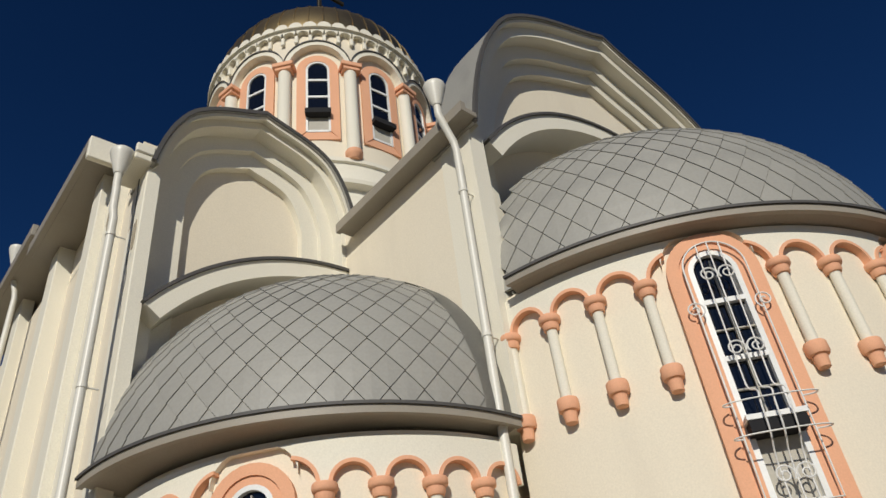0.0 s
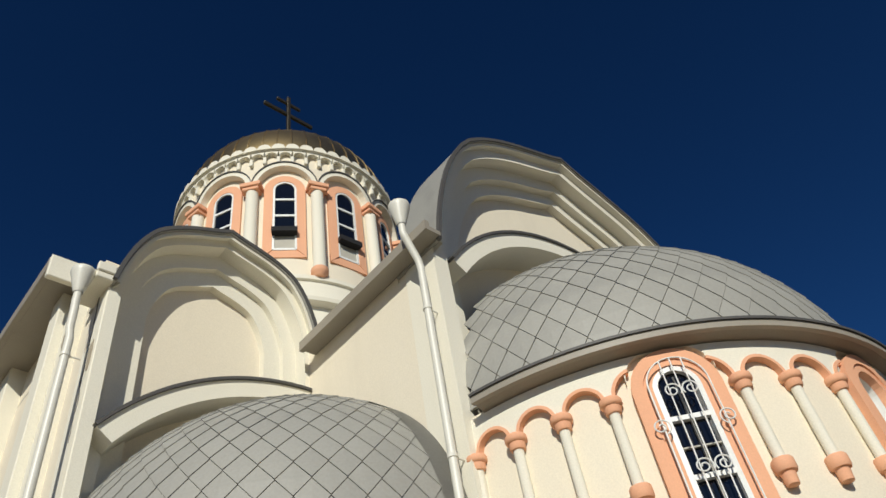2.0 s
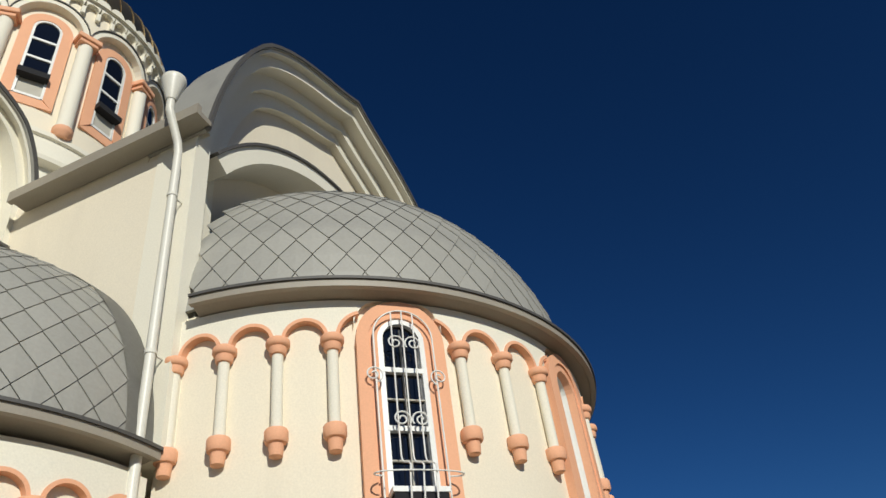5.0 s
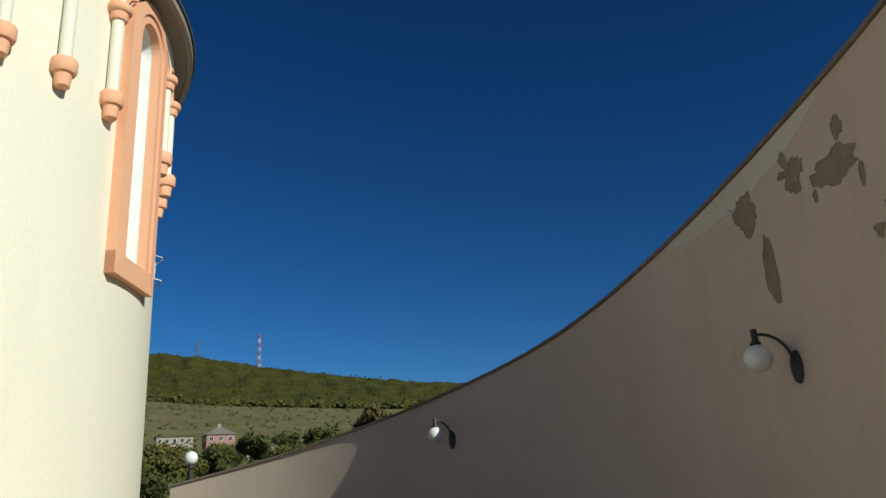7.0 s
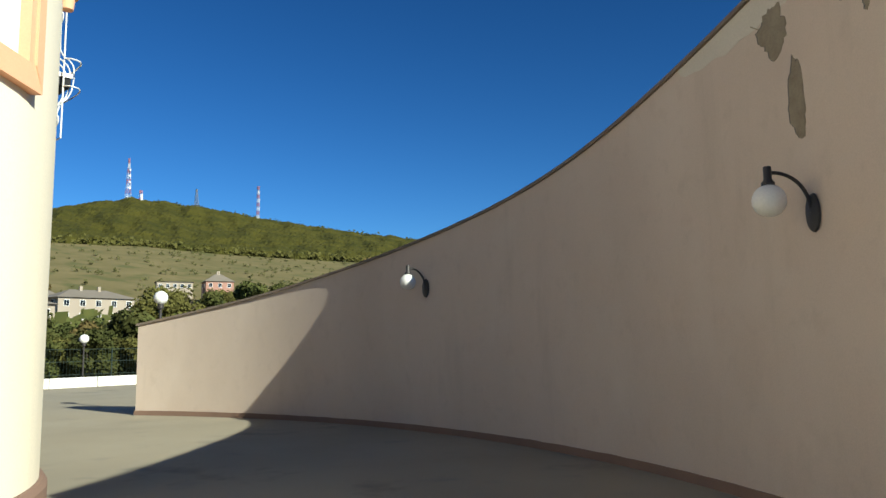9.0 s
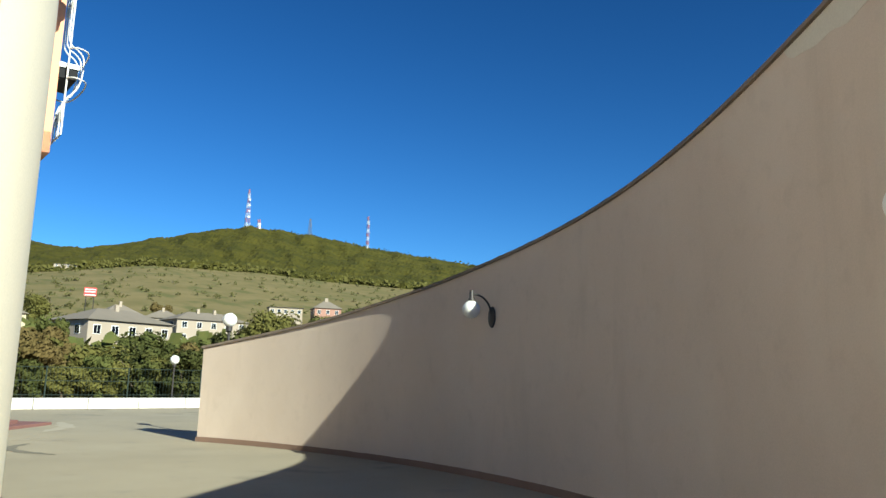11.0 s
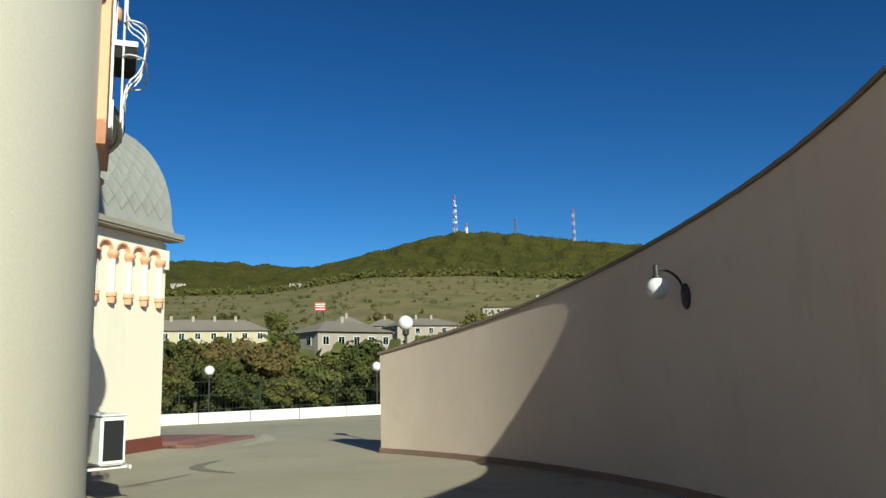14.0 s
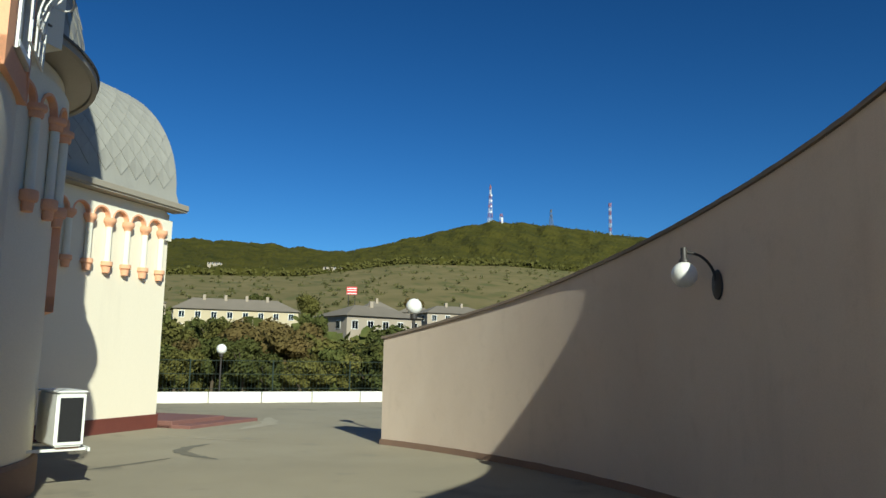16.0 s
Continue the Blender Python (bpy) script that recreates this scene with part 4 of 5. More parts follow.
# ---- drum, gilded dome and cross ----
DX, DY, DR = 3.10, 7.77, 2.62
bm = bmesh.new()
lathe(bm, [(2.60, 8.0), (2.60, 11.6), (2.78, 11.62), (2.80, 11.70), (2.70, 11.78), (2.66, 12.2), (2.72, 12.22), (2.72, 12.32), (2.63, 12.35)], 64, cx=DX, cy=DY)
part("drum_base", bm, PALE, church, "pale round drum base", smooth=True)
bm = bmesh.new()
lathe(bm, [(DR, 12.3), (DR, 16.3)], 72, cx=DX, cy=DY)
drum = part("drum", bm, CREAM, church, "cream stucco drum under the dome", smooth=True)
D0 = -90.0 - 3.5
for k in range(12):
    a = D0 + 30 * k
    bm = bmesh.new()
    ribbon(bm, arched(0.44, 12.85, 14.95), arched(0.25, 13.05, 14.95), -0.06, 0.02)
    ribbon(bm, [(-0.44, 13.05), (0.44, 13.05)], [(-0.44, 12.85), (0.44, 12.85)], -0.06, 0.02)
    sur = part("drum_window", bend(bm, DR, a, DX, DY), PEACH, church, "peach arched surround of a drum window")
    bm = bmesh.new()
    ribbon(bm, arched(0.25, 13.05, 14.95), arched(0.205, 13.1, 14.95), -0.05, 0.02)
    for z in (13.08, 13.55, 14.1, 14.62):
        ribbon(bm, [(-0.22, z + 0.028), (0.22, z + 0.028)], [(-0.22, z - 0.028), (0.22, z - 0.028)], -0.045, 0.02)
    part("window_frame", bend(bm, DR, a, DX, DY), WHITE, sur)
    bm = bmesh.new()
    sheet(bm, arched(0.22, 13.5, 14.95), -0.02, -0.012)
    part("pane", bend(bm, DR, a, DX, DY), GLASS, sur, "dark reflecting glass")
    bm = bmesh.new()
    sheet(bm, [(-0.22, 13.06), (0.22, 13.06), (0.22, 13.52), (-0.22, 13.52)], -0.022, -0.012)
    part("lower_pane", bend(bm, DR, a, DX, DY), CURTAIN, sur)
    # same painted shade under the drum window's sash, as a near-black block
    bm = bmesh.new()
    ribbon(bm, [(-0.25, 13.60), (0.25, 13.60)], [(-0.25, 13.47), (0.25, 13.47)], -0.20, -0.01)
    part("open_sash", bend(bm, DR, a, DX, DY), DARK, sur)
    bm = bmesh.new()
    ang = [math.pi * i / 16 for i in range(17)]
    big = 0.686
    ribbon(bm, [(-big * math.cos(t), 15.02 + 0.72 * math.sin(t)) for t in ang], [(-(big - 0.11) * math.cos(t), 15.02 + 0.61 * math.sin(t)) for t in ang], -0.17, 0.02)
    part("drum_arch", bend(bm, DR, a, DX, DY), PALE, church, "pale arch over a drum window")
    bm = bmesh.new()
    ribbon(bm, [(-(big + 0.012) * math.cos(t), 15.02 + 0.75 * math.sin(t)) for t in ang], [(-big * math.cos(t), 15.02 + 0.722 * math.sin(t)) for t in ang], -0.20, 0.02)
    part("arch_flashing", bend(bm, DR, a, DX, DY), DARKEDGE, church)
    b = a + 15
    m = Matrix.Translation((DX + (DR + 0.08) * math.cos(radians(b)), DY + (DR + 0.08) * math.sin(radians(b)), 0)) @ Matrix.Rotation(radians(b), 4, "Z")
    bm = bmesh.new()
    lathe(bm, [(0.14, 12.50), (0.14, 14.86)], 20)
    col = part("drum_column", bm, PALE, church, "pale engaged column of the drum", m, smooth=True)
    bm = bmesh.new()
    box(bm, -0.16, 0.20, -0.23, 0.23, 14.93, 15.05, 0.012)
    box(bm, -0.14, 0.16, -0.18, 0.18, 14.84, 14.93, 0.01)
    part("capital", bm, PEACH, col, "peach block capital")
    bm = bmesh.new()
    lathe(bm, [(0.001, 12.30), (0.10, 12.30), (0.165, 12.38), (0.18, 12.42), (0.18, 12.49), (0.14, 12.51)], 18)
    part("corbel", bm, PEACH, col, "peach rounded corbel", smooth=True)
N_TEETH = 54
wd = math.pi * DR / N_TEETH
half_turn = [math.pi * i / 8 for i in range(9)]
bm = bmesh.new()
box(bm, -0.04, 0.04, -0.09, 0.02, 15.86, 16.10, 0.012)
bracket = part("bracket", bend(bm, DR, 0, 0, 0), PALE, drum, "pale bracket under the scalloped frieze", Matrix.Translation((DX, DY, 0)))
bm = bmesh.new()
ribbon(bm, [(-wd, 16.26)] + [(-wd * math.cos(t), 16.26) for t in half_turn[1:-1]] + [(wd, 16.26)], [(-(wd - 0.03) * math.cos(t), 16.08 + 0.12 * math.sin(t)) for t in half_turn], -0.12, 0.02)
scallop = part("scallop", bend(bm, DR, 180 / N_TEETH, 0, 0), PALE, drum, "pale scalloped frieze", Matrix.Translation((DX, DY, 0)))
bm = bmesh.new()
sheet(bm, [(wd * 0.98 * math.cos(t), 16.265 + 0.17 * math.sin(t)) for t in half_turn], -0.19, -0.05)
lobe = part("crest_lobe", bend(bm, DR, 0, 0, 0), PALE, drum, "pale rounded crest lobe", Matrix.Translation((DX, DY, 0)))
for k in range(1, N_TEETH):
    turn = Matrix.Translation((DX, DY, 0)) @ Matrix.Rotation(2 * math.pi * k / N_TEETH, 4, "Z")
    share("bracket", bracket.data, drum, turn)
    share("scallop", scallop.data, drum, turn)
    share("crest_lobe", lobe.data, drum, turn)
bm = bmesh.new()
lathe(bm, [(DR, 16.25), (DR + 0.15, 16.25), (DR + 0.17, 16.28), (DR + 0.12, 16.34), (2.4, 16.36)], 72, cx=DX, cy=DY)
part("drum_cornice", bm, PALE, church, "pale moulded cornice", smooth=True)
bm = bmesh.new()
GR, GH = 2.70, 2.52
prof = [(GR, 16.30), (GR, 16.36)] + [(GR * math.cos(radians(e)), 16.36 + GH * math.sin(radians(e))) for e in range(2, 84, 4)] + [(0.16, 18.75), (0.09, 18.9), (0.13, 19.0), (0.12, 19.2), (0.04, 19.4)]
lathe(bm, prof, 96, cx=DX, cy=DY)
gold_dome = part("gilded_dome", bm, GOLD, church, "gilded ribbed dome", smooth=True)
bm = bmesh.new()
tube(bm, [((GR + 0.006) * math.cos(radians(e)), 0, 16.36 + (GH + 0.006) * math.sin(radians(e))) for e in range(2, 80, 6)], 0.02, 5)
rib = part("dome_rib", bm, GOLD, gold_dome, m=Matrix.Translation((DX, DY, 0)))
for k in range(1, 48):
    share("dome_rib", rib.data, gold_dome, Matrix.Translation((DX, DY, 0)) @ Matrix.Rotation(2 * math.pi * k / 48, 4, "Z"))
bm = bmesh.new()
box(bm, -0.055, 0.055, -0.05, 0.05, 19.6, 22.55, 0.01)
box(bm, -0.85, 0.85, -0.045, 0.045, 21.55, 21.68, 0.01)
box(bm, -0.42, 0.42, -0.04, 0.04, 22.15, 22.26, 0.01)
v = box(bm, -0.40, 0.40, -0.042, 0.042, 20.62, 20.73)
for q in v:
    q.co.z += q.co.x * 0.45
part("cross", bm, BRONZE, church, "dark metal three-barred cross", Matrix.Translation((DX, DY, 0)))

# ---- vaulted porch wing beyond the main apse ----
wing = thing("church_wing", "cream stucco wing with grey tiled barrel roof and blind arcade", "church wing", CHURCH)
BX0, BX1, BY, BZ = 7.0, 13.24, 4.24, 4.0
bm = bmesh.new()
box(bm, BX0, BX1, BY, BY + 4.8, -0.1, BZ)
part("wing_wall", bm, CREAM, wing, "cream stucco wall of the vaulted wing")
bm = bmesh.new()
box(bm, 8.6, BX1 + 0.03, BY - 0.03, BY + 4.83, -0.1, 0.25, 0.008)
part("wing_plinth", bm, REDPLINTH, wing, "dark red granite plinth")
bm = bmesh.new()
arc = [radians(180 * i / 40) for i in range(41)]
cyv, rv = BY + 2.38, 2.42
prof = [(cyv - rv - 0.1, 4.16)] + [(cyv - rv * math.cos(t), 4.45 + rv * 0.98 * math.sin(t)) for t in arc]
ins = [(cyv - rv + 0.08, 4.16)] + [(cyv - (rv - 0.08) * math.cos(t), 4.45 + (rv - 0.08) * 0.98 * math.sin(t)) for t in arc]
ribbon(bm, prof, ins, BX0, BX1 + 0.10)
for q in bm.verts:
    q.co = (q.co.y, q.co.x, q.co.z)
vault = part("wing_vault", bm, TILE, wing, "grey diamond-tiled barrel roof", smooth=True)
bm = bmesh.new()
sheet(bm, legs([(y, z) for y, z in ins], 3.9), BX1 - 0.2, BX1 - 0.02)
for q in bm.verts:
    q.co = (q.co.y, q.co.x, q.co.z)
part("gable_end", bm, CREAM, church)
bm = bmesh.new()
box(bm, BX0, BX1 + 0.14, BY - 0.30, BY + 0.02, 4.04, 4.10)
box(bm, BX0, BX1 + 0.15, BY - 0.33, BY - 0.24, 4.07, 4.18, 0.01)
part("wing_eave", bm, FASCIA, wing, "grey boxed eave and gutter")
for k in range(9):
    x = 13.0 - 0.44 * k
    m = Matrix.Translation((x, BY - 0.05, 0))
    bm = bmesh.new()
    lathe(bm, [(0.055, 2.86), (0.055, 3.54)], 16)
    shaft = part("column", bm, PALE, wing, "slender pale engaged column", m, smooth=True)
    bm = bmesh.new()
    lathe(bm, [(0.001, 3.64), (0.105, 3.64), (0.11, 3.59), (0.10, 3.56), (0.08, 3.54), (0.057, 3.49)], 18)
    part("capital", bm, PEACH, shaft, smooth=True)
    bm = bmesh.new()
    lathe(bm, [(0.057, 2.89), (0.098, 2.89), (0.10, 2.82), (0.075, 2.80), (0.06, 2.70), (0.001, 2.70)], 18)
    part("corbel", bm, PEACH, shaft, smooth=True)
    bm = bmesh.new()
    ang = [math.pi * i / 10 for i in range(11)]
    w = 0.44 / 2 - 0.055
    xc = x - 0.22
    ribbon(bm, [(xc - (w + 0.03) * math.cos(t), 3.64 + (w + 0.03) * math.sin(t)) for t in ang], [(xc - w * math.cos(t), 3.64 + w * math.sin(t)) for t in ang], BY - 0.09, BY + 0.01)
    part("arch", bm, PEACH, wing, "peach arch of the blind arcade")
    bm = bmesh.new()
    xs = [xc - 0.22] + [xc - (w + 0.03) * math.cos(t) for t in ang] + [xc + 0.22]
    zs = [3.64] + [3.64 + (w + 0.03) * math.sin(t) for t in ang] + [3.64]
    ribbon(bm, [(q, 4.03) for q in xs], list(zip(xs, zs)), BY - 0.082, BY + 0.01)
    part("frieze", bm, PALE, wing, "pale stucco frieze")
bm = bmesh.new()
box(bm, 13.0, 13.242, BY - 0.082, BY + 0.01, 3.64, 4.03)
part("frieze", bm, PALE, church)

# red paved steps at the wing's entrance
steps = thing("entrance_steps", "low red paved steps beside the wing", "steps", CHURCH)
for k, (x0, x1, y0, y1, z) in enumerate(((13.28, 15.5, 3.5, 9.0, 0.06), (13.28, 14.9, 3.9, 9.0, 0.13))):
    bm = bmesh.new()
    box(bm, x0, x1, y0, y1, -0.05, z, 0.01)
    part("step", bm, REDPAVE, steps)


# ---- air conditioner ----
ac = thing("air_conditioner", "white outdoor air-conditioning unit with green-grey fins on a wall bracket", "air conditioner", CHURCH @ Matrix.Translation((7.61, 0.78, -0.02)) @ Matrix.Rotation(radians(60), 4, "Z"))
FINS = material("green_grey_fins", (0.045, 0.07, 0.066), (0.03, 0.05, 0.048), 0.55, scale=6, bump=0.05)
bm = bmesh.new()
box(bm, -0.37, 0.37, -0.15, 0.12, 0.45, 0.97, 0.018, 2)
part("casing", bm, WHITE, ac)
bm = bmesh.new()
box(bm, -0.20, 0.24, -0.158, -0.148, 0.49, 0.935, 0.003)
part("fan_opening", bm, FINS, ac, "dark green-grey finned opening")
for k in range(20):
    bm = bmesh.new()
    z = 0.50 + 0.0215 * k
    box(bm, -0.195, 0.235, -0.166, -0.159, z, z + 0.006)
    part("slat", bm, FINS, ac)
for x in (-0.28, 0.305):
    bm = bmesh.new()
    box(bm, x - 0.05, x + 0.04, -0.156, -0.148, 0.47, 0.95, 0.004)
    part("front_panel", bm, WHITE, ac, "plain white front panel")
# near-black panel: shade on the casing's end put into its colour
bm = bmesh.new()
box(bm, -0.378, -0.369, -0.12, 0.09, 0.50, 0.92, 0.003)
part("fin_pack", bm, DARK, ac, "near-black panel painting shade on the casing side")
bm = bmesh.new()
box(bm, -0.38, 0.38, -0.16, 0.13, 0.966, 0.985, 0.006)
part("lid", bm, WHITE, ac)
for x in (-0.3, 0.3):
    bm = bmesh.new()
    box(bm, x - 0.02, x + 0.02, -0.19, 0.40, 0.405, 0.432, 0.004)
    part("bracket", bm, IRON, ac, "pale metal wall bracket")
    bm = bmesh.new()
    box(bm, x - 0.035, x + 0.035, -0.12, 0.09, 0.432, 0.452, 0.004)
    part("foot", bm, BASEBROWN, ac)
bm = bmesh.new()
box(bm, -0.40, 0.40, -0.21, -0.185, 0.40, 0.44, 0.004)
part("front_rail", bm, IRON, ac)

# stains and a pale scrape on the asphalt
STAIN = material("damp_asphalt", (0.16, 0.145, 0.11), (0.20, 0.178, 0.135), 0.9, scale=2.5, fine=120, bump=0.2)
SCRAPE = material("pale_scrape", (0.38, 0.335, 0.255), (0.33, 0.29, 0.215), 0.92, scale=3, fine=120, bump=0.2)


def ground_mark(name, label, line, width, mat, seed):
    """A ragged thin mark lying on the yard along a line of (x, y)."""
    pts = []
    for p, q in zip(line, line[1:]):
        pts += [(p[0] + (q[0] - p[0]) * i / 10, p[1] + (q[1] - p[1]) * i / 10) for i in range(10)]
    pts.append(line[-1])
    bm = bmesh.new()
    rows = []
    for i, (x, y) in enumerate(pts):
        a, b = pts[max(0, i - 1)], pts[min(len(pts) - 1, i + 1)]
        d = Vector((b[0] - a[0], b[1] - a[1])).normalized()
        taper = math.sin(math.pi * (i + 0.3) / (len(pts) - 0.4)) ** 0.5
        w = [width * taper * (0.5 + 0.45 * noise.noise((i * 0.7, k, seed))) for k in (0, 5)]
        rows.append([bm.verts.new((x - d.y * w[0], y + d.x * w[0], 0.004)), bm.verts.new((x + d.y * w[1], y - d.x * w[1], 0.004))])
    for lo, hi in zip(rows, rows[1:]):
        bm.faces.new((lo[0], lo[1], hi[1], hi[0]))
    tagged(part(name, bm, mat), label, "pavement mark", kind="structure")


ground_mark("stain_curved", "dark damp stain on the asphalt yard", [(6.30, 13.45), (6.02, 14.0), (5.90, 14.5), (6.08, 14.95), (6.4, 15.3)], 0.20, STAIN, 1.0)
ground_mark("stain_long", "faint dark streak along the asphalt yard", [(4.75, 12.95), (5.25, 13.3), (5.75, 13.75)], 0.10, STAIN, 3.0)
ground_mark("scrape_pale", "pale scraped line on the asphalt yard", [(5.75, 16.7), (6.4, 16.1), (7.3, 15.4)], 0.07, SCRAPE, 5.0)
ground_mark("scrape_far", "pale worn band on the asphalt yard", [(7.2, 17.6), (7.9, 18.6), (8.2, 20.2)], 0.35, SCRAPE, 7.0)

# ---- yard edge: kerb, fence, lamp posts ----
kerb = thing("kerb", "whitewashed concrete kerb along the yard", "kerb", kind="structure")
for k in range(30):
    bm = bmesh.new()
    x = -6 + 1.5 * k
    y = 25.9 - 0.02 * (x - 6)
    box(bm, 0.004, 1.49, 0, 0.22, -0.1, 0.31 + 0.006 * noise.noise((x, 0, 2)), 0.015)
    part("kerb_stone", bm, KERB, kerb, m=Matrix.Translation((x, y, 0)) @ Matrix.Rotation(0.01 * noise.noise((x, 3, 3)), 4, "Z"))


def fence_panel(x, y):
    f = thing("fence_panel", "dark green metal fence panel behind the kerb", "fence", Matrix.Translation((x, y, 0)), "fence along the yard")
    bm = bmesh.new()
    box(bm, -0.02, 0.02, -0.02, 0.02, -0.4, 1.24, 0.004)
    part("post", bm, GREEN, f)
    bm = bmesh.new()
    for z in (0.38, 0.8, 1.2):
        box(bm, 0.02, 2.38, -0.008, 0.008, z, z + 0.016)
    part("rail", bm, GREEN, f)
    for i in range(22):
        bm = bmesh.new()
        xx = 0.1 + i * 0.105
        tube(bm, [(xx, 0, 0.3), (xx, 0, 1.21)], 0.004, 4)
        part("bar", bm, GREEN, f)
    return f


first = fence_panel(-5.0, 26.7)
for k in range(1, 15):
    copy_thing(first, Matrix.Translation((-5.0 + 2.4 * k, 26.7 - 0.05 * k, 0)))


def lamp_post(x, y, z, r):
    p = thing("lamp_post", "dark post lamp with white globe", "street lamp", Matrix.Translation((x, y, 0)), "globe lamps round the yard")
    bm = bmesh.new()
    tube(bm, [(0, 0, -0.4), (0, 0, z - r - 0.05)], 0.028, 10)
    lathe(bm, [(0.028, z - r - 0.10), (0.06, z - r - 0.07), (0.06, z - r + 0.02), (0.03, z - r + 0.03)], 14)
    part("post", bm, BLACKIRON, p, smooth=True)
    bm = bmesh.new()
    bmesh.ops.create_uvsphere(bm, u_segments=24, v_segments=16, radius=r, matrix=Matrix.Translation((0, 0, z)))
    part("globe", bm, GLOBE, p, "white opal globe", smooth=True)


lamp_post(9.55, 14.95, 2.2, 0.135)
lamp_post(7.85, 26.4, 1.54, 0.15)
lamp_post(13.2, 26.2, 1.54, 0.15)


# ---- trees and bushes ----
def crown_mesh(seed, w, h, leaves, mat, size=0.2):
    rnd = random.Random(seed)
    lobes = [(Vector((rnd.uniform(-0.55, 0.55) * w, rnd.uniform(-0.55, 0.55) * w, h * rnd.uniform(0.2, 0.86))), rnd.uniform(0.16, 0.40) * w) for _ in range(16)]
    verts, faces = [], []
    for _ in range(leaves):
        c, r = rnd.choice(lobes)
        d = Vector((rnd.gauss(0, 1), rnd.gauss(0, 1), rnd.gauss(0, 0.85))).normalized()
        p = c + d * r * rnd.uniform(0.5, 1.15)
        if p.z < 0.05:
            continue
        u = (d.orthogonal() + Vector((rnd.uniform(-1, 1), rnd.uniform(-1, 1), rnd.uniform(-1, 1))) * 0.8).normalized()
        t = (d + Vector((rnd.uniform(-1, 1), rnd.uniform(-1, 1), rnd.uniform(-1, 1))) * 0.9).cross(u).normalized()
        s = size * rnd.uniform(0.6, 1.4)
        k = len(verts)
        verts += [p - u * s, p + t * s * 0.55, p + u * s, p - t * s * 0.55]
        faces.append((k, k + 1, k + 2, k + 3))
    me = bpy.data.meshes.new("crown")
    me.from_pydata([tuple(q) for q in verts], [], faces)
    me.materials.append(mat)
    return me


def trunk_mesh(seed, h):
    rnd = random.Random(seed)
    bm = bmesh.new()
    top = (rnd.uniform(-0.2, 0.2), rnd.uniform(-0.2, 0.2), h * 0.6)
    tube(bm, [(0, 0, -0.5), (0.03, 0.02, h * 0.25), top], [0.11, 0.09, 0.05], 8)
    for _ in range(5):
        a = rnd.uniform(0, 6.28)
        z = h * rnd.uniform(0.2, 0.45)
        tube(bm, [(0.02, 0.02, z), (0.5 * math.cos(a), 0.5 * math.sin(a), z + h * 0.15), (1.0 * math.cos(a), 1.0 * math.sin(a), z + h * 0.32)], [0.05, 0.035, 0.015], 6)
    bmesh.ops.recalc_face_normals(bm, faces=bm.faces)
    me = bpy.data.meshes.new("trunk")
    bm.to_mesh(me)
    bm.free()
    me.materials.append(BARK)
    return me


CROWNS = [crown_mesh(s, 1.7, 3.6, 6200, m, 0.115) for s, m in ((1, LEAF), (2, OLIVELEAF), (3, RUSTLEAF), (4, LEAF))]
TRUNKS = [trunk_mesh(s, 3.6) for s in (5, 6)]


def tree(az, r, height, k, label="leafy green tree beyond the fence"):
    az -= 2.25
    a = radians(az)
    x, y = r * math.sin(a), r * math.cos(a)
    rnd = random.Random(int(az * 100 + r))
    s = height / 3.9
    m = Matrix.Translation((x, y, terrain(r, az) - 0.1)) @ Matrix.Rotation(rnd.uniform(0, 6.28), 4, "Z") @ Matrix.Diagonal((s * rnd.uniform(0.9, 1.25), s * rnd.uniform(0.9, 1.25), s, 1))
    t = thing("tree", label, "tree", m, "trees beyond the yard")
    share("trunk", TRUNKS[k % 2], t, Matrix.Identity(4))
    share("crown", CROWNS[k], t, Matrix.Identity(4))


rnd = random.Random(11)
for i in range(56):
    az = 2 + i * 0.72 + rnd.uniform(-0.5, 0.5)
    tree(az, rnd.uniform(34.5, 38), rnd.uniform(2.2, 3.0) * (0.75 if 18.8 < az < 23 else 1.0), rnd.choice((0, 1, 3, 1)), "low green shrub behind the fence")
for i in range(44):
    az = 3 + i * 0.9 + rnd.uniform(-0.6, 0.6)
    tree(az, rnd.uniform(42, 60), rnd.uniform(3.4, 4.6) * (0.62 if 18.5 < az < 23.2 else 1.0), rnd.choice((0, 1, 2, 3)))
for az, r, h, k in ((14.9, 56, 5.2, 2), (16.4, 54, 5.6, 2), (13.2, 58, 4.8, 0), (18.2, 53, 5.0, 2), (15.6, 62, 6.0, 1), (17.4, 66, 6.2, 2), (8.6, 60, 6.2, 1), (10.0, 64, 6.6, 1), (23.9, 70, 4.6, 1), (24.2, 75, 5.8, 3), (26.0, 60, 4.8, 0), (29.0, 62, 5.6, 0), (33.0, 120, 10.5, 1), (35.5, 130, 9.0, 3), (31.0, 110, 8.5, 1), (38.5, 150, 11.0, 0), (41.0, 160, 9.0, 1), (43.0, 150, 11.5, 3), (46.5, 170, 16, 2), (10.7, 96, 6.2, 0), (11.5, 94, 6.6, 1), (12.1, 97, 5.8, 0), (9.2, 92, 5.0, 1), (17.6, 60, 5.6, 2), (18.5, 62, 5.8, 1), (19.3, 59, 5.0, 2), (18.0, 90, 7.0, 0), (9.0, 230, 9, 1), (13.0, 235, 10, 0), (16.5, 230, 11, 1), (24.0, 240, 9, 2), (5.5, 200, 9, 0), (36.5, 210, 9, 1), (40.5, 230, 10, 0)):
    tree(az, r, h, k)


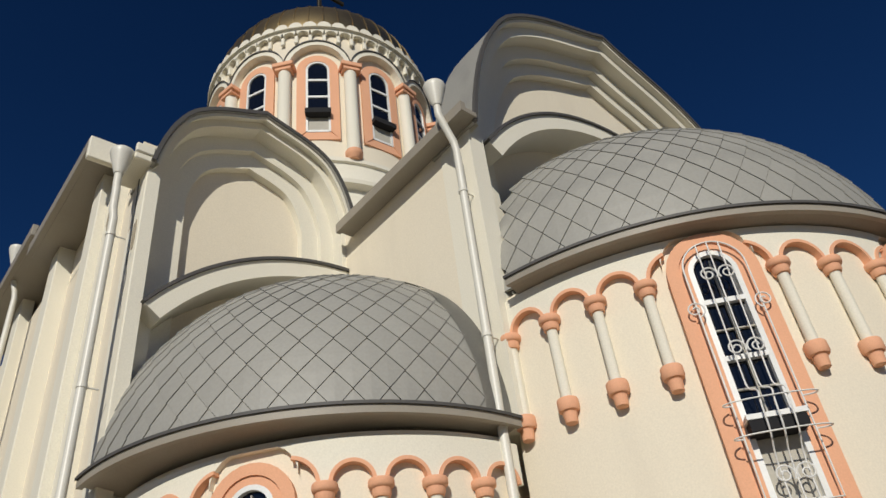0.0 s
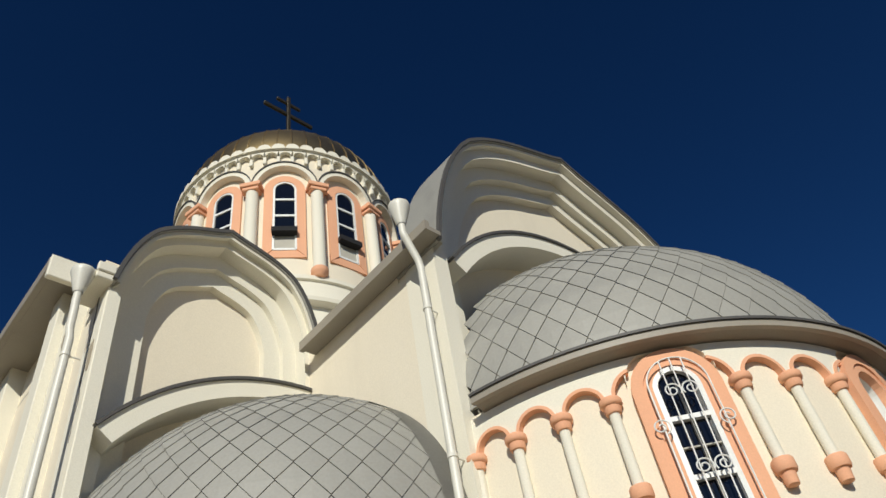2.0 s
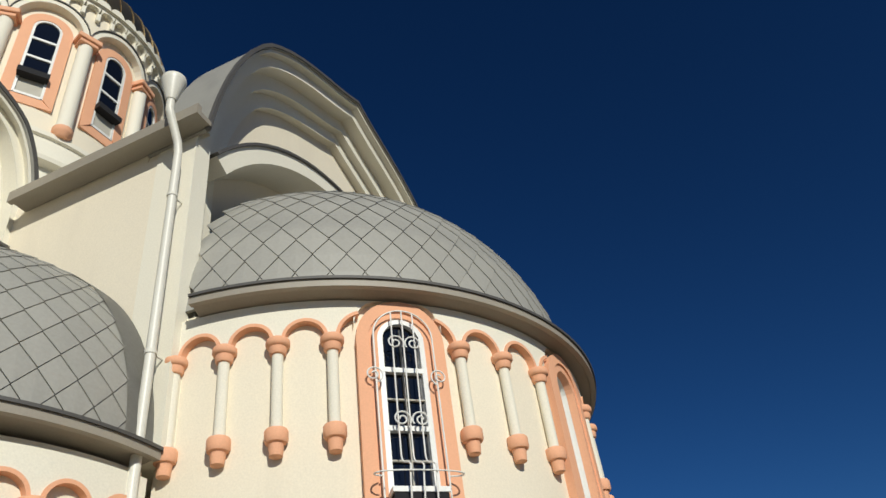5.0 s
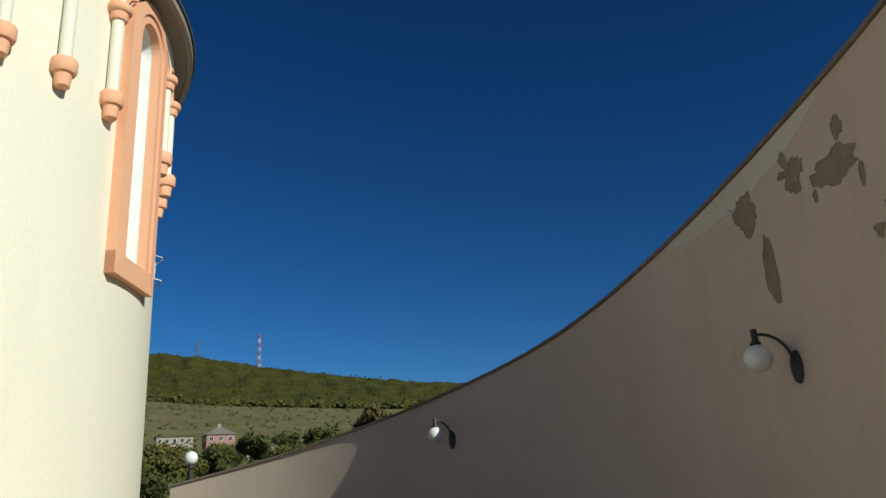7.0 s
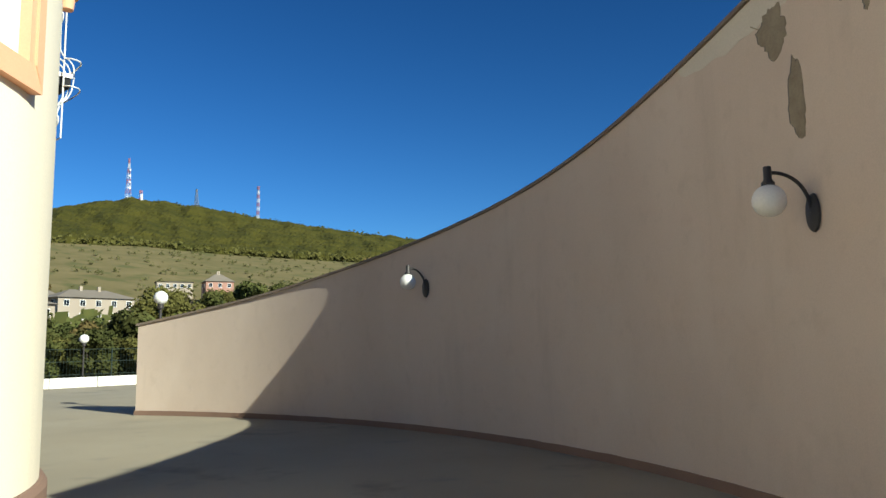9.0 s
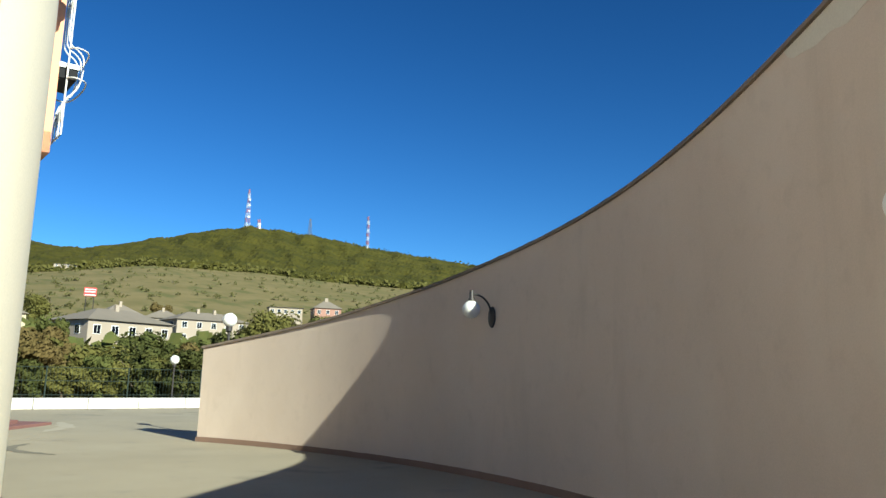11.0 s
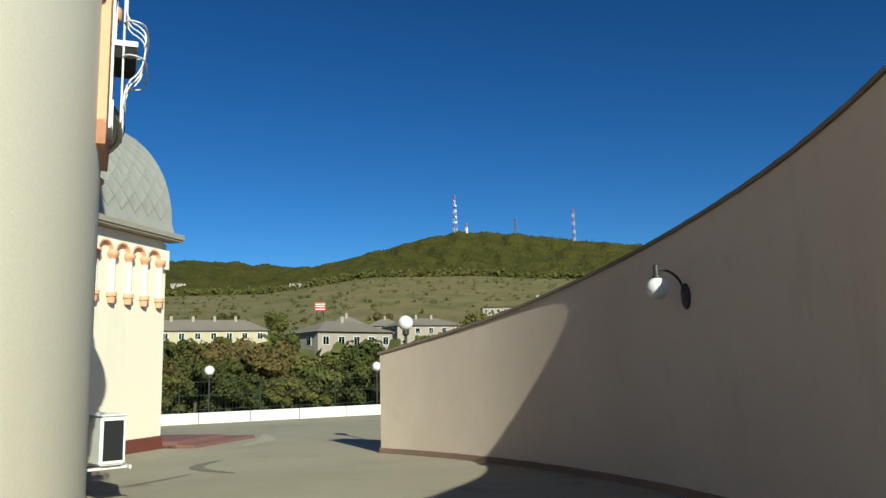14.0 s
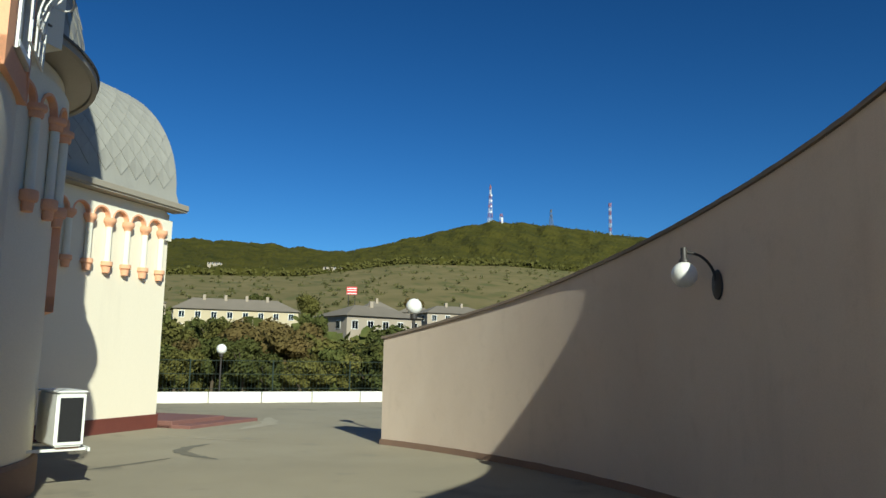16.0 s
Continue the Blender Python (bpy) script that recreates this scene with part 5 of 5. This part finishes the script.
# scattered shrubs on the meadow and a ragged line of tree tops on the ridge
def clumps(name, label, spots, size, seed, mat):
    rnd = random.Random(seed)
    verts, faces = [], []
    for az, r in spots:
        az -= 2.25
        a = radians(az)
        c = Vector((r * math.sin(a), r * math.cos(a), terrain(r, az)))
        s = size * rnd.uniform(0.5, 1.5)
        for _ in range(14):
            p = c + Vector((rnd.gauss(0, 0.5), rnd.gauss(0, 0.5), abs(rnd.gauss(0.5, 0.4)))) * s
            u = Vector((rnd.uniform(-1, 1), rnd.uniform(-1, 1), rnd.uniform(-1, 1))).normalized() * s * 0.45
            t = u.orthogonal().normalized() * s * 0.38
            k = len(verts)
            verts += [p - u, p + t, p + u, p - t]
            faces.append((k, k + 1, k + 2, k + 3))
    me = bpy.data.meshes.new(name)
    me.from_pydata([tuple(q) for q in verts], [], faces)
    me.materials.append(mat)
    tagged(new(name, me), label, "shrubs", kind="stuff")


rnd = random.Random(5)
clumps("meadow_shrubs", "scattered green shrubs on the dry meadow", [(rnd.uniform(-5, 55), rnd.uniform(270, 550)) for _ in range(620)], 1.15, 8, SCRUB)
clumps("village_shrubs", "dense shrubs between the houses", [(rnd.uniform(-5, 55), rnd.uniform(90, 255)) for _ in range(900)], 2.0, 9, LEAF)
clumps("wood_edge", "dark trees at the lower edge of the wood", [(az, 562 + rnd.uniform(-8, 14)) for az in np.arange(3, 56, 0.045)], 2.5, 10, OLIVELEAF)
clumps("ridge_trees", "small tree tops along the ridge", [(az, 900 + rnd.uniform(-8, 2)) for az in np.arange(31, 50, 0.13)], 3.0, 12, LEAF)


# ---- houses on the slope ----
def house(az, r, width, depth, wall_h, roof_h, mat, turn, floors, bays, label, lift=0.0, chimneys=1):
    az -= 2.25
    a = radians(az)
    m = Matrix.Translation((r * math.sin(a), r * math.cos(a), terrain(r, az) + lift)) @ Matrix.Rotation(-a + radians(turn), 4, "Z")
    h = thing("house", label, "house", m, "houses on the hillside")
    w, d = width / 2, depth / 2
    bm = bmesh.new()
    box(bm, -w, w, -d, d, -6, wall_h)
    part("wall", bm, mat, h)
    bm = bmesh.new()
    o = 0.5
    ridge = max(0.1, w - d * 0.9)
    base = [bm.verts.new(p) for p in ((-w - o, -d - o, wall_h - 0.05), (w + o, -d - o, wall_h - 0.05), (w + o, d + o, wall_h - 0.05), (-w - o, d + o, wall_h - 0.05))]
    top = [bm.verts.new((-ridge, 0, wall_h + roof_h)), bm.verts.new((ridge, 0, wall_h + roof_h))]
    for f in ((base[0], base[1], top[1], top[0]), (base[1], base[2], top[1]), (base[2], base[3], top[0], top[1]), (base[3], base[0], top[0]), base[::-1]):
        bm.faces.new(f)
    roof = part("roof", bm, SLATE, h)
    for k in range(chimneys):
        bm = bmesh.new()
        x = -ridge + 2 * ridge * (k + 0.5) / chimneys
        box(bm, x - 0.3, x + 0.3, -0.9, -0.4, wall_h + roof_h * 0.4, wall_h + roof_h + 0.7)
        part("chimney", bm, HOUSE, roof)
    fh = wall_h / floors
    def window(mm):
        bm = bmesh.new()
        box(bm, -0.6, 0.6, -0.06, 0.05, 0, 1.4)
        win = part("window", bm, WHITE, h, "white window frame", mm)
        bm = bmesh.new()
        box(bm, -0.52, -0.03, -0.075, -0.06, 0.08, 1.32)
        box(bm, 0.03, 0.52, -0.075, -0.06, 0.08, 1.32)
        part("pane", bm, GLASS, win)
    for f in range(floors):
        z = f * fh + fh * 0.32
        for b in range(bays):
            window(Matrix.Translation((-w + width * (b + 0.5) / bays, -d, z)))
        for b in range(max(1, int(depth / 4))):
            yy = -d + depth * (b + 0.5) / max(1, int(depth / 4))
            window(Matrix.Translation((-w, yy, z)) @ Matrix.Rotation(radians(-90), 4, "Z"))


house(11.5, 175, 26, 9, 5.6, 2.6, HOUSEY, 8, 2, 8, "long two-storey yellow house with grey hip roof", -0.2, 4)
house(21.5, 130, 14.5, 10, 6.3, 2.0, HOUSE, 35, 2, 5, "two-storey pale house with grey hip roof", -0.7)
house(21.5, 185, 9, 8, 4.5, 2.6, HOUSE, 20, 2, 3, "pale house with a steep grey roof", 1.2)
house(27.2, 185, 17, 10, 5.6, 2.0, HOUSE, 25, 2, 5, "pale two-storey house with wide grey roof", -0.2, 2)
house(24.3, 215, 9, 8, 4, 2.2, HOUSE, 0, 1, 3, "small pale house with grey roof", 0.5)
house(35.6, 265, 9, 9, 6, 3.0, BRICKRED, 10, 2, 3, "reddish unfinished house on the slope", 1.5, 2)
house(32.6, 285, 12, 8, 3.2, 0.4, HOUSE, 5, 1, 5, "low grey unfinished building", 2.0, 0)
house(38.0, 250, 10, 8, 4, 2.4, HOUSE, 20, 1, 3, "pale house among trees", 0.5)
house(4.5, 240, 14, 9, 4, 2.4, HOUSE, 10, 1, 4, "pale house with grey roof", 0.5)
house(17.4, 560, 14, 6, 2.4, 0.6, HOUSE, 0, 1, 4, "small pale building at the wood's edge", 1.2, 0)
house(8.8, 610, 11, 6, 2.2, 0.6, HOUSE, 0, 1, 4, "pale building in the wood", 3.6, 0)

# red sign on posts
a = radians(17.2)
sign = thing("billboard", "red billboard with white lettering bars on posts", "billboard", Matrix.Translation((235 * math.sin(a), 235 * math.cos(a), terrain(235, 17.2))) @ Matrix.Rotation(-a, 4, "Z"))
bm = bmesh.new()
box(bm, -1.6, 1.6, -0.1, 0.1, 9.0, 11.4)
part("panel", bm, REDSIGN, sign, "red panel")
for z in (9.2, 10.1, 10.75):
    bm = bmesh.new()
    box(bm, -1.4, 1.4, -0.13, -0.1, z, z + 0.25)
    part("lettering_bar", bm, WHITE, sign)
bm = bmesh.new()
tube(bm, [(-1, 0.15, -2), (-1, 0.15, 9.2)], 0.12, 6)
tube(bm, [(1, 0.15, -2), (1, 0.15, 9.2)], 0.12, 6)
part("post", bm, BLACKIRON, sign)


# ---- lattice masts on the ridge ----
MASTRED = material("red_mast_paint", (0.42, 0.15, 0.14), rough=0.6, scale=0.5, bump=0)
MASTWHITE = material("white_mast_paint", (0.72, 0.72, 0.72), rough=0.6, scale=0.5, bump=0)
MASTGREY = material("grey_mast_steel", (0.16, 0.17, 0.19), rough=0.6, scale=0.5, bump=0)


def mast(az, r, h, base, top, mats, bays, dishes=0):
    az -= 2.3
    a = radians(az)
    m = Matrix.Translation((r * math.sin(a), r * math.cos(a), terrain(r, az) - 2))
    t = thing("radio_mast", "lattice radio mast on the ridge", "radio mast", m, "masts on the ridge")
    for k in range(bays):
        z0, z1 = h * k / bays, h * (k + 1) / bays
        w0, w1 = base + (top - base) * k / bays, base + (top - base) * (k + 1) / bays
        bm = bmesh.new()
        c0 = [(-w0, -w0, z0), (w0, -w0, z0), (w0, w0, z0), (-w0, w0, z0)]
        c1 = [(-w1, -w1, z1), (w1, -w1, z1), (w1, w1, z1), (-w1, w1, z1)]
        for i in range(4):
            j = (i + 1) % 4
            tube(bm, [c0[i], c1[i]], 0.19, 4)
            tube(bm, [c0[i], c1[j]], 0.10, 4)
            tube(bm, [c0[j], c1[i]], 0.10, 4)
        part("mast_section", bm, mats[k % len(mats)], t)
    for k in range(dishes):
        bm = bmesh.new()
        z = h * (0.35 + 0.13 * k)
        lathe(bm, [(0.1, 0), (1.1, 0.2), (1.2, 0.6), (0.1, 0.6)], 12)
        for v in bm.verts:
            v.co = (v.co.x, -base - v.co.z, v.co.y + z)
        part("dish", bm, MASTWHITE, t)


mast(29.25, 890, 52, 2.6, 0.5, (MASTRED, MASTWHITE), 9, 4)
mast(30.1, 890, 17, 1.8, 1.0, (MASTWHITE, MASTRED), 4, 3)
mast(33.9, 890, 27, 2.4, 0.5, (MASTGREY,), 5)
mast(38.3, 890, 44, 1.2, 1.0, (MASTRED, MASTWHITE), 9)


# ---- roof tiles, laid last ----
def tile_domes():
    for shell, cx, cy, z, R, H, a0, a1, count, rows, keep in TILE_JOBS:
        step = 360 / count
        d = 90 / rows
        made = 0
        rest = []
        for j in range(rows):
            me = tile_mesh(R, H, j * d, d, step / 2)
            for i in range(count):
                a = a0 + (i + (0.5 if j % 2 else 0.0)) * step
                if a > a1:
                    break
                x, y = cx + R * math.cos(radians(j * d)) * math.cos(radians(a)), cy + R * math.cos(radians(j * d)) * math.sin(radians(a))
                if not keep(x, y):
                    continue
                m = Matrix.Translation((cx, cy, z)) @ Matrix.Rotation(radians(a), 4, "Z")
                if made < 300:
                    share("roof_tile", me, shell, m)
                    made += 1
                else:
                    rest.append((me, m))
        if rest:
            verts, faces = [], []
            for me, m in rest:
                k = len(verts)
                verts += [tuple(m @ v.co) for v in me.vertices]
                faces += [tuple(k + i for i in p.vertices) for p in me.polygons]
            big = bpy.data.meshes.new("upper_tiles")
            big.from_pydata(verts, [], faces)
            big.materials.append(TILE)
            ob = new("upper_tiles", big)
            ob.parent = shell
            tagged(ob, kind="stuff")


tile_domes()


def tile_vault():
    """Diamond tiles on the barrel roof of the wing."""
    rr, d = rv + 0.002, 5.2
    half = 0.185
    ring = [(0, -d * 0.985, 0.012), (half * 0.985, 0, 0.009), (0, d * 0.985, 0.005), (-half * 0.985, 0, 0.009)]
    def at(x, e, off):
        t = radians(max(0, e))
        return (x, cyv - (rr + off) * math.cos(t), 4.45 + (rr + off) * 0.98 * math.sin(t))
    for j in range(1, 26):
        e = j * d
        bm = bmesh.new()
        top = [bm.verts.new(at(x, e + q, o)) for x, q, o in ring]
        low = [bm.verts.new(at(x, e + q, -0.01)) for x, q, _ in ring]
        bm.faces.new(top)
        for i in range(4):
            k = (i + 1) % 4
            bm.faces.new((top[i], low[i], low[k], top[k]))
        bmesh.ops.recalc_face_normals(bm, faces=bm.faces)
        me = bpy.data.meshes.new("roof_tile")
        bm.to_mesh(me)
        bm.free()
        me.materials.append(TILE)
        x = BX1 - 0.095 - (half if j % 2 else 0)
        n = 0
        while x > 9.4 and n < 12:
            share("roof_tile", me, vault, Matrix.Translation((x, 0, 0)))
            x -= 2 * half
            n += 1


tile_vault()
